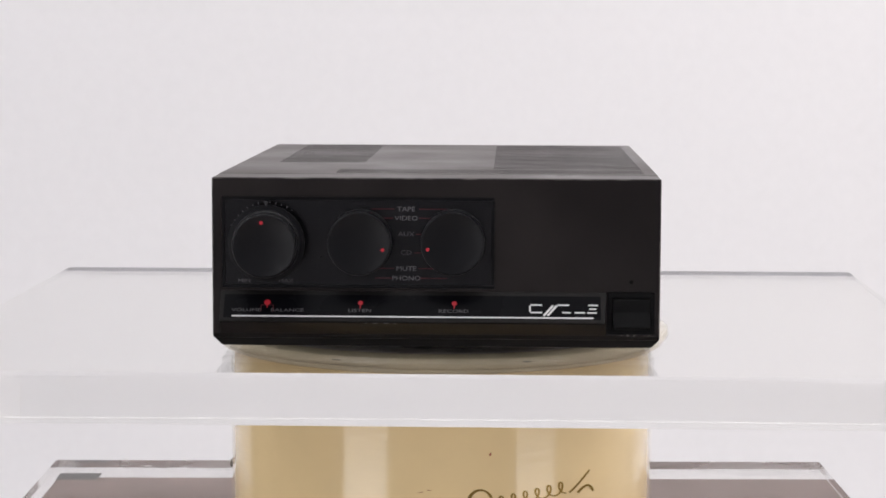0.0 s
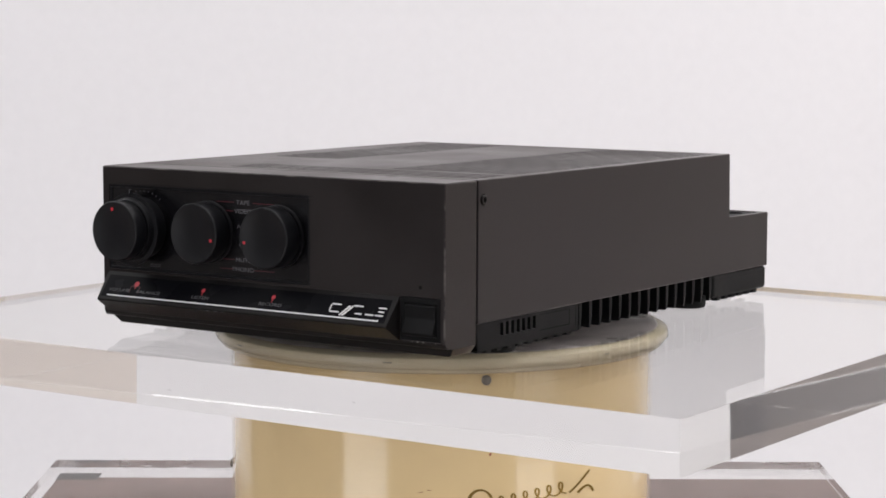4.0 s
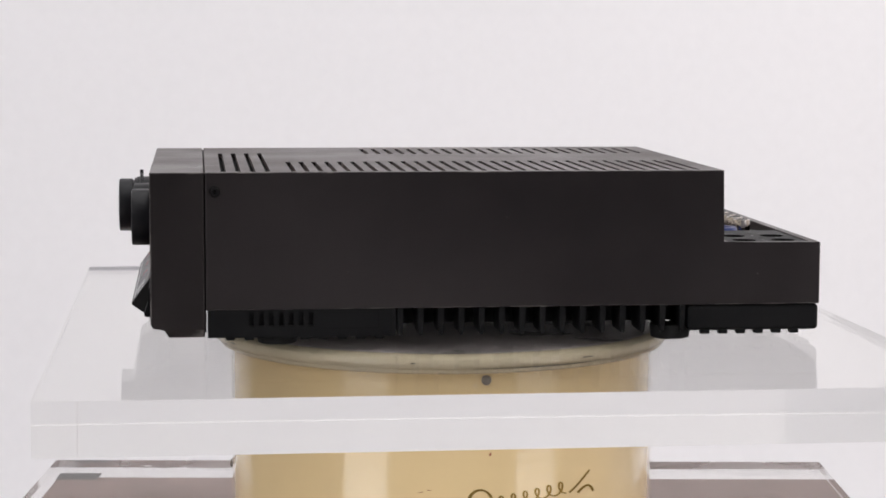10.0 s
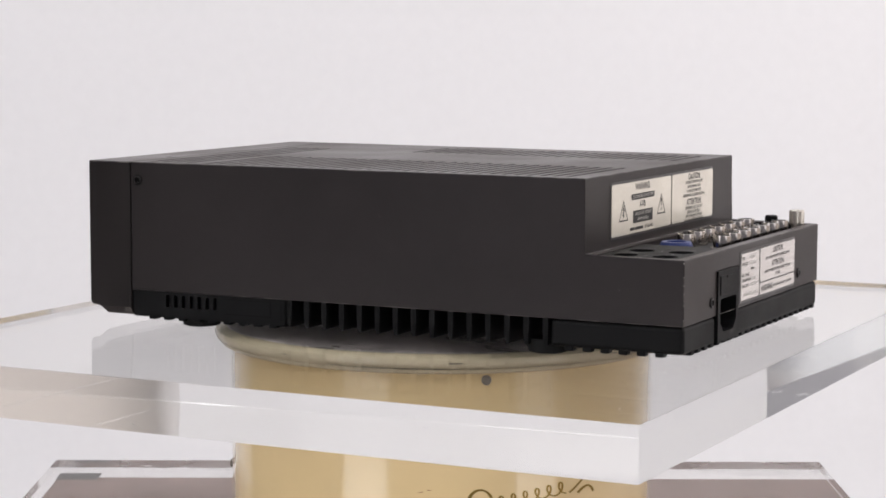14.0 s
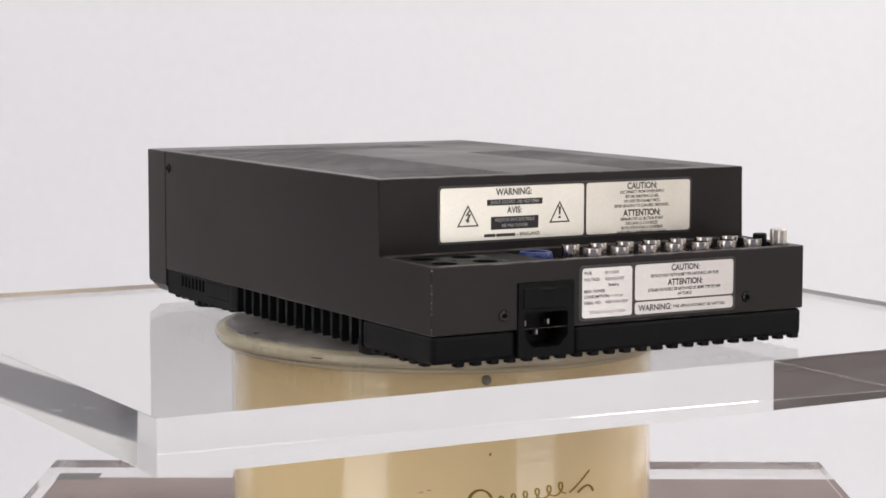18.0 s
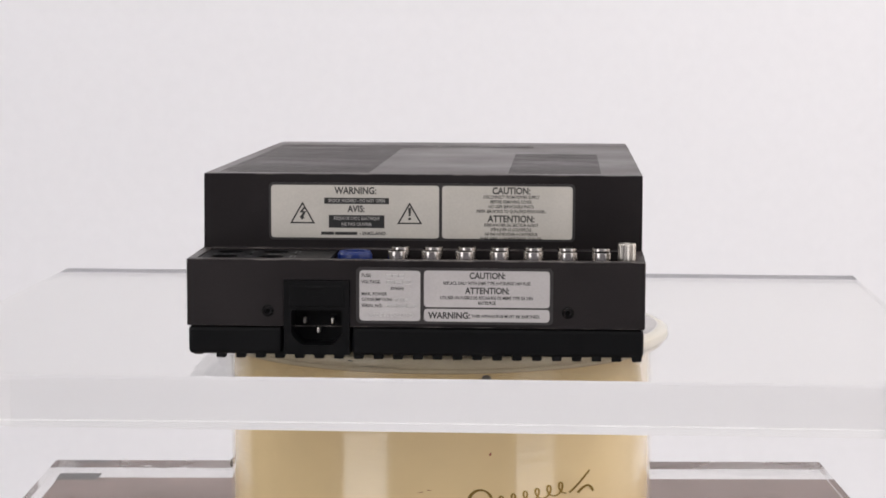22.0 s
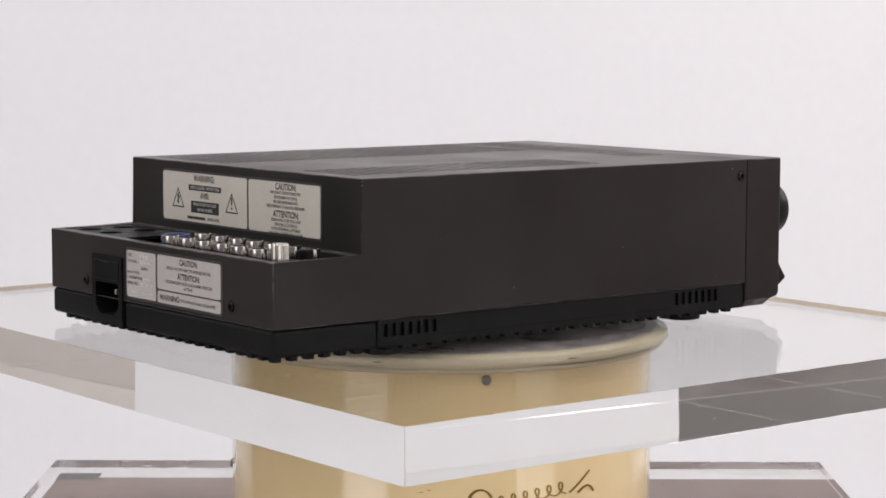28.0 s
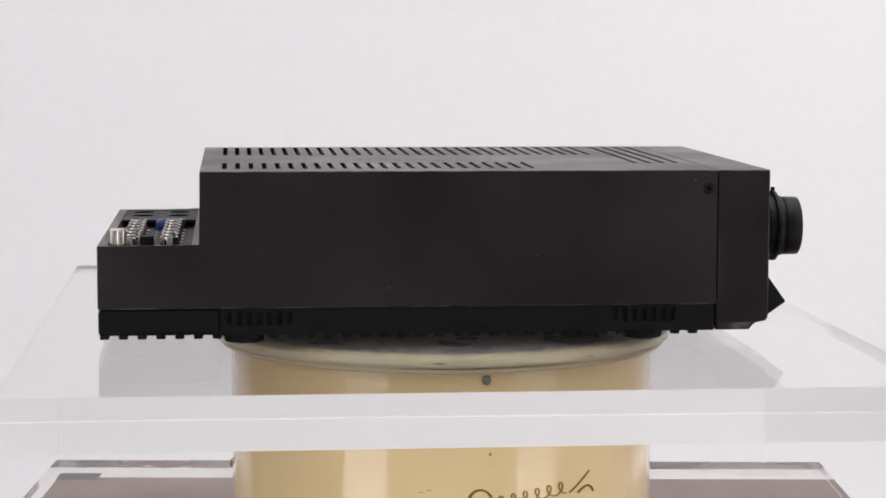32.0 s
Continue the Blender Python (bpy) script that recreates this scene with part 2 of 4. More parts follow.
def lathe(bm, profile, seg=48, axis="Z"):
    """Turned body: profile of (radius, height); axis -Y lays it with its height towards the front."""
    rings = []
    for r, h in profile:
        ring = []
        for k in range(seg):
            a = 2 * math.pi * k / seg
            x, y = r * math.cos(a), r * math.sin(a)
            ring.append(bm.verts.new((x, y, h) if axis == "Z" else (x, -h, y)))
        rings.append(ring)
    for p, q in zip(rings, rings[1:]):
        for k in range(seg):
            j = (k + 1) % seg
            bm.faces.new((p[k], p[j], q[j], q[k]))
    for ring in (rings[0], rings[-1]):
        if (Vector(ring[0].co) - Vector(ring[seg // 2].co)).length > 0.01:
            bm.faces.new(ring)
    return bm


def holed(bm, u, v, holes, depth, to3):
    """A flat face from u to v with rectangular holes whose walls go depth inwards; to3(u, v, d) gives the place."""
    us = sorted({*u, *[h[0] for h in holes], *[h[1] for h in holes]})
    vs = sorted({*v, *[h[2] for h in holes], *[h[3] for h in holes]})
    verts = {}

    def vert(i, j):
        if (i, j) not in verts:
            verts[i, j] = bm.verts.new(to3(us[i], vs[j], 0))
        return verts[i, j]
    for i in range(len(us) - 1):
        for j in range(len(vs) - 1):
            cu, cv = (us[i] + us[i + 1]) / 2, (vs[j] + vs[j + 1]) / 2
            if any(h[0] < cu < h[1] and h[2] < cv < h[3] for h in holes):
                continue
            bm.faces.new((vert(i, j), vert(i + 1, j), vert(i + 1, j + 1), vert(i, j + 1)))
    for a, b, c, d in holes:
        near = [bm.verts.new(to3(*q, 0)) for q in ((a, c), (b, c), (b, d), (a, d))]
        far = [bm.verts.new(to3(*q, depth)) for q in ((a, c), (b, c), (b, d), (a, d))]
        for k in range(4):
            j = (k + 1) % 4
            bm.faces.new((near[k], near[j], far[j], far[k]))
    return bm


def drop_faces(bm, test):
    bm.normal_update()
    bmesh.ops.delete(bm, geom=[f for f in bm.faces if test(f.calc_center_median(), f.normal, f.calc_area())], context="FACES_ONLY")


def writing(name, words, size, m, parent, mat, squeeze=1.0, align="CENTER", bold=0.0):
    """Words in the built-in font as a flat mesh; size is the height of capitals in millimetres."""
    cu = bpy.data.curves.new(name, "FONT")
    cu.body, cu.align_x, cu.align_y, cu.size = words, align, "CENTER", size * MM / 0.69
    cu.resolution_u = 3
    cu.offset = bold * size * MM
    tmp = new(name, cu)
    me = bpy.data.meshes.new_from_object(tmp.evaluated_get(bpy.context.evaluated_depsgraph_get()))
    bpy.data.objects.remove(tmp)
    bpy.data.curves.remove(cu)
    me.transform(Matrix.Diagonal((squeeze, 1, 1, 1)))
    me.materials.clear()
    me.materials.append(mat)
    ob = new(name, me)
    ob.parent = parent
    ob.matrix_basis = m
    return ob


def plate_shape(bm, w, h, r, t=0.3, seg=5):
    """A rounded rectangle in the xz plane, t thick towards -y, centred."""
    pts = []
    for cx, cz, a0 in ((w / 2 - r, h / 2 - r, 0), (-w / 2 + r, h / 2 - r, 90), (-w / 2 + r, -h / 2 + r, 180), (w / 2 - r, -h / 2 + r, 270)):
        for k in range(seg + 1):
            a = radians(a0 + 90 * k / seg)
            pts.append((cx + r * math.cos(a), cz + r * math.sin(a)))
    back = [bm.verts.new((x, 0, z)) for x, z in pts]
    front = [bm.verts.new((x, -t, z)) for x, z in pts]
    bm.faces.new(front)
    n = len(pts)
    for i in range(n):
        bm.faces.new((back[i], back[(i + 1) % n], front[(i + 1) % n], front[i]))
    return bm


# ---------------------------------------------------------------- studio
def slab(name, x0, x1, y0, y1, z0, z1, mat, kind="structure", label=""):
    bm = bmesh.new()
    box(bm, x0 * 1000, x1 * 1000, y0 * 1000, y1 * 1000, z0 * 1000, z1 * 1000)
    return tagged(part(name, bm, mat), label=label, kind=kind)


FLOOR = -0.96
slab("floor", -8, 7.6, -4, 3, FLOOR - 0.12, FLOOR - 0.012, GROUT, label="pale jointed screed under dark grey floor tiles")
slab("ceiling", -8, 7.6, -4, 3, 2.3, 2.4, CEIL, label="plain white painted studio ceiling")
slab("wall_left", -8.1, -8, -4, 3, FLOOR, 2.3, DARKWALL, label="plain grey painted studio wall")
slab("wall_right", 2.6, 2.7, -1.35, 3, FLOOR, 2.3, WARMWALL, label="plain beige painted studio wall")
slab("wall_return", 2.7, 7.6, -1.35, -1.25, FLOOR, 2.3, WARMWALL, label="plain beige wall of a side passage")
slab("wall_far_right", 7.5, 7.6, -4, -1.35, FLOOR, 2.3, DARKWALL, label="plain grey wall closing a side passage")
slab("wall_front", -8, 7.6, -4.1, -4, FLOOR, 2.3, WALLPAINT, label="plain off-white painted studio wall")
slab("wall_back", -8, 2.7, 3, 3.1, FLOOR, 2.3, BACKWALL, label="plain brown painted studio wall")


def backdrop():
    bm = bmesh.new()
    prof = [(1750, 2150), (1750, -450)]
    for k in range(1, 13):
        a = radians(90 * k / 12)
        prof.append((1750 - 450 * (1 - math.cos(a)), -450 - 450 * math.sin(a) - 10 * k / 12))
    prof += [(700, -912)]
    rows = [[bm.verts.new((x, y, z)) for y, z in prof] for x in (-2600, 2500)]
    outer = [[bm.verts.new((x, y + 4, z - 2)) for y, z in prof] for x in (-2600, 2500)]
    for i in range(len(prof) - 1):
        bm.faces.new((rows[0][i], rows[1][i], rows[1][i + 1], rows[0][i + 1]))
        bm.faces.new((outer[0][i], outer[1][i], outer[1][i + 1], outer[0][i + 1]))
    return tagged(part("backdrop", bm, PAPER, smooth=True), label="seamless white paper backdrop sweeping onto the floor", kind="structure")


backdrop()

# ---------------------------------------------------------------- amplifier
HALF = 108.05                      # half width of the case
TOP, STEP, SPLIT = 83.0, 46.0, 14.2
FRONT, SEAM, REAR, EAR = -158.3, -130.8, 131.8, 182.8


def build_cover(amp):
    slots = []
    for k in range(24):
        y = 119.5 - 6.87 * k
        slots.append((-88, -42, y - 1.25, y + 1.25))
    for k in range(31):
        y = 119.5 - 6.87 * k
        slots.append((27, 102, y - 1.25, y + 1.25))
    for k in range(4):
        y = -99.5 - 7.4 * k
        slots.append((-51, 102, y - 1.25, y + 1.25))
    tray = (-103.5, 104.0, 136.0, 178.0)
    bm = bmesh.new()
    extrude_x(bm, [(SEAM, SPLIT), (SEAM, TOP), (REAR, TOP), (REAR, STEP), (EAR, STEP), (EAR, SPLIT)], -HALF, HALF, 0.5, 2)
    drop_faces(bm, lambda c, n, a: a > 500 and (abs(n.z) > 0.9 or n.y > 0.9) and not (n.y > 0.9 and c.y < 150))
    e = 0.5
    holed(bm, (-HALF + e, HALF - e), (SEAM + e, REAR - e), slots, 2.5, lambda u, v, d: (u, v, TOP - d))
    holed(bm, (-HALF + e, HALF - e), (REAR, EAR - e), [tray], 4.5, lambda u, v, d: (u, v, STEP - d))
    holed(bm, (-HALF + e, HALF - e), (SPLIT + e, STEP - e), [(30.6, 62.0, SPLIT + e, 36.4)], 0.05, lambda u, v, d: (u, EAR - d, v))
    bmesh.ops.remove_doubles(bm, verts=bm.verts, dist=0.002)
    cover = part("cover", bm, PAINT, amp, "charcoal painted metal cover with rows of vent slots")
    rub_edges(cover)
    # black sheet below the slots in place of the shade inside the case
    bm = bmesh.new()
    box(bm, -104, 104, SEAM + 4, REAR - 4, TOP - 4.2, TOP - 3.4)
    part("slot_shade", bm, VOID, cover)
    bm = bmesh.new()
    box(bm, -103.6, 58.5, 135.5, 178.5, STEP - 5.6, STEP - 4.4)
    part("socket_tray", bm, PLASTIC, cover)
    # speaker terminal plate with four round holes
    bm = bmesh.new()
    x0, x1, y0, y1 = 59.0, 103.6, 136.3, 177.7
    xm, ym, n = (x0 + x1) / 2, (y0 + y1) / 2, 32
    for ax, bx in ((x0, xm), (xm, x1)):
        for ay, by in ((y0, ym), (ym, y1)):
            cx, cy, r = (ax + bx) / 2, (ay + by) / 2, 6.3
            ring, rim, deep = [], [], []
            for k in range(n):
                a = 2 * math.pi * k / n
                ca, sa = math.cos(a), math.sin(a)
                t = min((bx - ax) / 2 / max(abs(ca), 1e-6), (by - ay) / 2 / max(abs(sa), 1e-6))
                ring.append(bm.verts.new((cx + r * ca, cy + r * sa, STEP - 0.4)))
                rim.append(bm.verts.new((cx + t * ca, cy + t * sa, STEP - 0.4)))
                deep.append(bm.verts.new((cx + r * ca, cy + r * sa, STEP - 9)))
            for k in range(n):
                j = (k + 1) % n
                bm.faces.new((ring[k], ring[j], rim[j], rim[k]))
                bm.faces.new((ring[k], ring[j], deep[j], deep[k]))
            bm.faces.new(deep)
    box(bm, 41.0, 59.0, y0, y1, STEP - 2.0, STEP - 0.4)
    plate = part("speaker_terminal_plate", bm, PLASTIC, amp, "black plate with four round speaker sockets")
    bm = bmesh.new()
    lathe(bm, [(3.4, -8.8), (3.4, -2.6), (2.9, -2.2), (2.2, -2.2), (2.1, -8.0)], 24)
    sleeve = None
    for cx in (70.15, 92.45):
        for cy in (146.65, 167.35):
            if not sleeve:
                sleeve = part("contact_sleeve", bm, GREYMETAL, plate, "dull metal contact sleeve", smooth=True)
                sleeve.matrix_basis = at(cx, cy, STEP)
            else:
                share("contact_sleeve", sleeve, plate, at(cx, cy, STEP))
    for x, y, w, d in ((60.5, 146, 0.5, 9), (58.6, 146, 0.5, 7), (60.5, 167, 0.5, 9), (58.6, 167, 0.5, 7), (81.3, 146, 3.4, 0.6), (81.3, 167, 3.4, 0.6),
                       (81.3, 150, 0.6, 3.0), (70.2, 157, 5, 0.7), (92.4, 157, 5, 0.7), (98.5, 157, 2, 0.7), (50, 176.2, 9, 0.5)):
        bm = bmesh.new()
        box(bm, x - w / 2, x + w / 2, y - d / 2, y + d / 2, STEP - 0.4, STEP - 0.36)
        part("legend_bar", bm, LEGEND, plate)
    return cover


def build_fascia(amp):
    bm = bmesh.new()
    extrude_x(bm, [(FRONT, 7.2), (FRONT, TOP), (SEAM - 0.7, TOP), (SEAM - 0.7, 0.2), (-149.4, 0.2), (-151.0, 4.9), (-157.0, 5.0)], -HALF + 0.2, HALF - 0.2, 0.7, 2)
    bmesh.ops.bisect_plane(bm, geom=bm.verts[:] + bm.edges[:] + bm.faces[:], dist=0.001, plane_co=(0, 0, 4.6), plane_no=(0, 0, 1))
    for v in bm.verts:
        if v.co.z < 4.5 and abs(v.co.x) > HALF - 3:
            v.co.x -= math.copysign(3.8 * (1 - v.co.z / 4.6) ** 1.5, v.co.x)
    drop_faces(bm, lambda c, n, a: a > 4000 and n.y < -0.9)
    e = 0.7
    holed(bm, (-HALF + 0.2 + e, HALF - 0.2 - e), (7.2 + e * 0.55, TOP - e), [(-103.2, 28.3, 29.6, 73.8), (82.6, 105.4, 7.9, 28.8)], 1.6, lambda u, v, d: (u, FRONT + d, v))
    bmesh.ops.remove_doubles(bm, verts=bm.verts, dist=0.002)
    fascia = part("fascia", bm, FRONTPAINT, amp, "charcoal painted cast front with a recessed control panel")
    rub_edges(fascia)
    fascia.data.materials.append(BASEPAINT)
    for f in fascia.data.polygons:
        if f.center.z < 0.0074 and f.normal.y < -0.15:
            f.material_index = 2
    # black filler that paints the shade of the gap behind the fascia
    bm = bmesh.new()
    box(bm, -106, 106, SEAM - 0.8, SEAM + 0.1, 3, TOP - 1.2)
    part("seam_shade", bm, VOID, fascia)
    bm = bmesh.new()
    box(bm, -103.1, 28.2, FRONT + 1.0, FRONT + 2.4, 29.7, 73.7, 0.25, 1)
    panel = part("control_panel", bm, GLOSS, amp, "glossy black recessed control panel with printed legends")
    for x0, x1, z0, z1 in ((-103.15, 28.25, 72.2, 73.75), (-103.15, 28.25, 29.65, 31.2), (-103.15, -101.6, 31.3, 72.1), (26.7, 28.25, 31.3, 72.1)):
        bm = bmesh.new()
        box(bm, x0, x1, FRONT + 0.35, FRONT + 1.2, z0, z1, 0.3, 2)
        part("panel_rim", bm, KNOB, panel)
    y = FRONT + 0.94
    for words, z in (("TAPE", 67.9), ("VIDEO", 63.5), ("AUX", 55.9), ("CD", 46.9), ("MUTE", 39.2), ("PHONO", 34.5)):
        writing("legend", words, 2.2, at(-14.2, y, z, 90), panel, LEGEND if z > 60 or z < 40 else DIMWHITE, 1.2)
    for words, x in (("MIN", -92.5), ("MAX", -72.3)):
        writing("legend", words, 1.8, at(x, y, 32.9, 90), panel, DIMWHITE, 1.3)
    for x0, x1, z in ((-31, -20, 68.0), (-8.0, 5.0, 68.0), (-28, -20.5, 63.6), (-8, 3, 63.6), (-28, -20, 39.3), (-8.3, 4, 39.3), (-29, -20.6, 34.6), (-7.8, 5.5, 34.6), (-9.5, -6, 55.9), (-10.5, -7, 46.9)):
        bm = bmesh.new()
        box(bm, x0, x1, y, y + 0.05, z - 0.18, z + 0.18)
        part("red_line", bm, REDLINE, panel)
    # scale marks round the volume knob
    first = None
    for k in range(13):
        a = radians(104 + (k - 6) * 8.5)
        m = at(-80.8 + 19.2 * math.cos(a), y, 51.7 + 19.2 * math.sin(a), 0, 90 - math.degrees(a), 0)
        if not first:
            bm = bmesh.new()
            box(bm, -0.2, 0.2, 0, 0.05, -0.45, 0.45)
            first = part("scale_mark", bm, DIMWHITE, panel)
            first.matrix_basis = m
        else:
            share("scale_mark", first, panel, m)
    return fascia


def build_knobs(amp):
    def knob(name, x, z, base, face, dot, radius=15.2):
        h = base - face
        bm = bmesh.new()
        lathe(bm, [(radius + 0.5, 0), (radius + 0.5, 1.0), (radius + 0.2, 1.3), (radius - 0.9, 1.4), (radius - 0.9, h * 0.20), (radius - 0.2, h * 0.24), (radius, h * 0.30), (radius, h - 0.8),
                   (radius - 0.2, h - 0.3), (radius - 0.7, h), (radius - 1.0, h), (radius - 1.2, h - 0.12), (0.02, h - 0.12)], 72, "-Y")
        k = part(name, bm, KNOB, amp, "round black plastic knob with a red dot", smooth=True)
        k.matrix_basis = at(x, base, z)
        bm = bmesh.new()
        lathe(bm, [(0.88, 0), (0.88, 0.12), (0.02, 0.12)], 20, "-Y")
        d = part("pointer_dot", bm, RED, k)
        d.matrix_basis = at(dot[0] - x, -h + 0.1, dot[1] - z)
        return k
    bm = bmesh.new()
    lathe(bm, [(15.6, 0), (15.6, 4.6), (16.2, 4.9), (16.2, 8.2), (18.4, 8.5), (18.5, 9.8), (16.3, 10.1), (16.0, 11.8), (15.4, 12.2), (13, 12.2)], 72, "-Y")
    ring = part("balance_ring", bm, KNOB, amp, "black balance ring behind the volume knob", smooth=True)
    ring.matrix_basis = at(-80.6, FRONT + 1.0, 52.0)
    bm = bmesh.new()
    box(bm, -0.8, 0.8, -10.2, -8.2, 17.0, 20.2, 0.3, 1)
    part("lever_nib", bm, KNOB, ring)
    bm = bmesh.new()
    box(bm, -0.25, 0.25, -10.3, -10.1, 18.2, 20.0)
    part("white_mark", bm, DIMWHITE, ring)
    knob("volume_knob", -80.4, 51.8, FRONT - 11.0, -179.4, (-81.6, 63.0))
    knob("listen_knob", -36.2, 52.3, FRONT + 1.0, -169.8, (-24.9, 49.4))
    knob("record_knob", 8.4, 52.5, FRONT + 1.0, -169.8, (-3.4, 49.8))


def build_chin(amp):
    """The sloping strip under the knobs, with printed legends, a white line and a mark in place of the maker's name."""
    bm = bmesh.new()
    extrude_x(bm, [(FRONT - 0.01, 28.4), (-158.7, 28.2), (-168.3, 15.0), (-168.3, 14.2), (FRONT - 0.01, 7.4)], -103.4, 81.4, 0.3, 2)
    for v in bm.verts:
        if v.co.x > 80:
            v.co.x += (v.co.y + 166) * 0.10
        if v.co.x < -101:
            v.co.x -= (v.co.y + 166) * 0.05
    chin = part("legend_strip", bm, BASEPAINT, amp, "sloping charcoal strip with a gloss black inlay")
    ang = math.degrees(math.atan2(13.3, 9.8))

    def slope(x, k, lift=0.0):
        c, s = math.cos(radians(ang)), math.sin(radians(ang))
        return at(x, FRONT - 9.8 * k - lift * s, 28.3 - 13.3 * k + lift * c, ang)
    bm = bmesh.new()
    box(bm, -101.6, 79.3, -6.4, 6.4, -0.2, 0.3, 0.15, 1)
    inlay = part("inlay", bm, INLAY, chin)
    inlay.matrix_basis = slope(0, 0.52)

    def flat(name, x, k, w, h, mat, rz=0.0):
        bm = bmesh.new()
        box(bm, -w / 2, w / 2, -h / 2, h / 2, 0, 0.05)
        o = part(name, bm, mat, inlay)
        o.matrix_basis = at(x, (0.52 - k) * 16.1, 0.32, 0, 0, rz)
        return o
    flat("white_line", -10.9, 0.865, 173.2, 0.75, WHITE)
    for words, x in (("VOLUME", -90.6), ("BALANCE", -71.0), ("LISTEN", -36.1), ("RECORD", 8.9)):
        writing("legend", words, 1.75, at(x, (0.52 - 0.665) * 16.1, 0.36), inlay, DIMWHITE, 1.45)
    for x, r in ((-80.7, 1.55), (-35.9, 1.2), (9.2, 1.2)):
        bm = bmesh.new()
        lathe(bm, [(r, 0), (r, 0.08), (0.02, 0.08)], 24)
        d = part("red_mark", bm, RED, inlay)
        d.matrix_basis = at(x, (0.52 - 0.40) * 16.1, 0.31)
        flat("red_stem", x, 0.52, 0.5, 1.8, RED)
    for x in (-83.6, -77.8):
        flat("red_bracket", x, 0.60, 0.35, 3.6, REDLINE)
    flat("red_bracket", -82.4, 0.49, 2.4, 0.35, REDLINE)
    flat("red_bracket", -79.0, 0.49, 2.4, 0.35, REDLINE)
    # maker's mark as plain white shapes: broken bars and a double slash
    for x, k, w in ((48.4, 0.43, 5.6), (48.4, 0.685, 5.6), (61.4, 0.43, 5.6), (62.8, 0.685, 4.0), (69.2, 0.685, 5.0), (75.6, 0.43, 4.6), (75.4, 0.557, 3.4), (75.0, 0.685, 4.6)):
        flat("white_mark", x, k, w, 0.75, WHITE)
    flat("white_mark", 45.4, 0.557, 0.75, 3.4, WHITE)
    for x in (54.2, 56.0):
        flat("white_mark", x, 0.62, 1.0, 7.2, WHITE, -38)
    # worn chips on the lower edge
    for x, w in ((-33.0, 1.0), (-28.5, 2.2), (-23.2, 2.4), (-19.0, 1.0)):
        bm = bmesh.new()
        box(bm, x - w / 2, x + w / 2, -168.4, -168.1, 13.9, 14.25)
        part("paint_chip", bm, DIMWHITE, chin)


def build_switch(amp):
    bm = bmesh.new()
    box(bm, 82.7, 105.3, FRONT + 1.2, FRONT + 3, 8.0, 28.7)
    well = part("power_switch", bm, PLASTIC, amp, "black rocker power switch in a square recess")
    bm = bmesh.new()
    holed(bm, (82.9, 105.1), (8.2, 28.5), [(85.0, 103.4, 10.4, 26.0)], 1.2, lambda u, v, d: (u, FRONT - 0.4 + d, v))
    box(bm, 82.9, 105.1, FRONT - 0.4, FRONT + 1.3, 28.2, 28.6)
    part("switch_bezel", bm, PLASTIC, well)
    bm = bmesh.new()
    extrude_x(bm, [(FRONT + 1.2, 25.8), (FRONT - 1.0, 25.2), (FRONT - 0.6, 19.0), (FRONT - 3.4, 12.0), (FRONT - 2.6, 10.6), (FRONT + 1.2, 10.6)], 85.3, 103.1, 0.5, 2)
    part("rocker", bm, PLASTIC, well)
    bm = bmesh.new()
    lathe(bm, [(0.9, 0), (0.9, 0.06), (0.02, 0.06)], 16, "-Y")
    o = part("indicator_hole", bm, VOID, amp)
    o.matrix_basis = at(93.9, FRONT, 33.5)


def build_screws(amp):
    bm = bmesh.new()
    lathe(bm, [(2.3, 0), (2.3, 0.5), (2.0, 0.9), (1.5, 0.9), (1.3, 0.2), (0.02, 0.2)], 24, "-Y")
    s = part("screw", bm, SCREW, amp, "dark socket-head screw", smooth=True)
    s.matrix_basis = at(HALF, -126.2, 73.4, 0, 0, 90)
    bm = bmesh.new()
    lathe(bm, [(1.2, 0), (1.2, 0.3), (0.02, 0.3)], 6, "-Y")
    hole = part("hex_socket", bm, VOID, s)
    # counterbore drawn as a flat black ring, its shade put into the colour
    bm = bmesh.new()
    lathe(bm, [(2.8, 0), (2.8, 0.06), (2.2, 0.06)], 24, "-Y")
    shade = part("counterbore", bm, VOID, s)
    for m in (at(-HALF, -126.2, 73.6, 0, 0, -90), at(69.4, EAR, 21.5, 0, 0, 180), at(-72.0, EAR, 21.9, 0, 0, 180)):
        o = share("screw", s, amp, m)
        tagged(o, label="dark socket-head screw")
        share("hex_socket", hole, o, Matrix.Identity(4))
        share("counterbore", shade, o, Matrix.Identity(4))


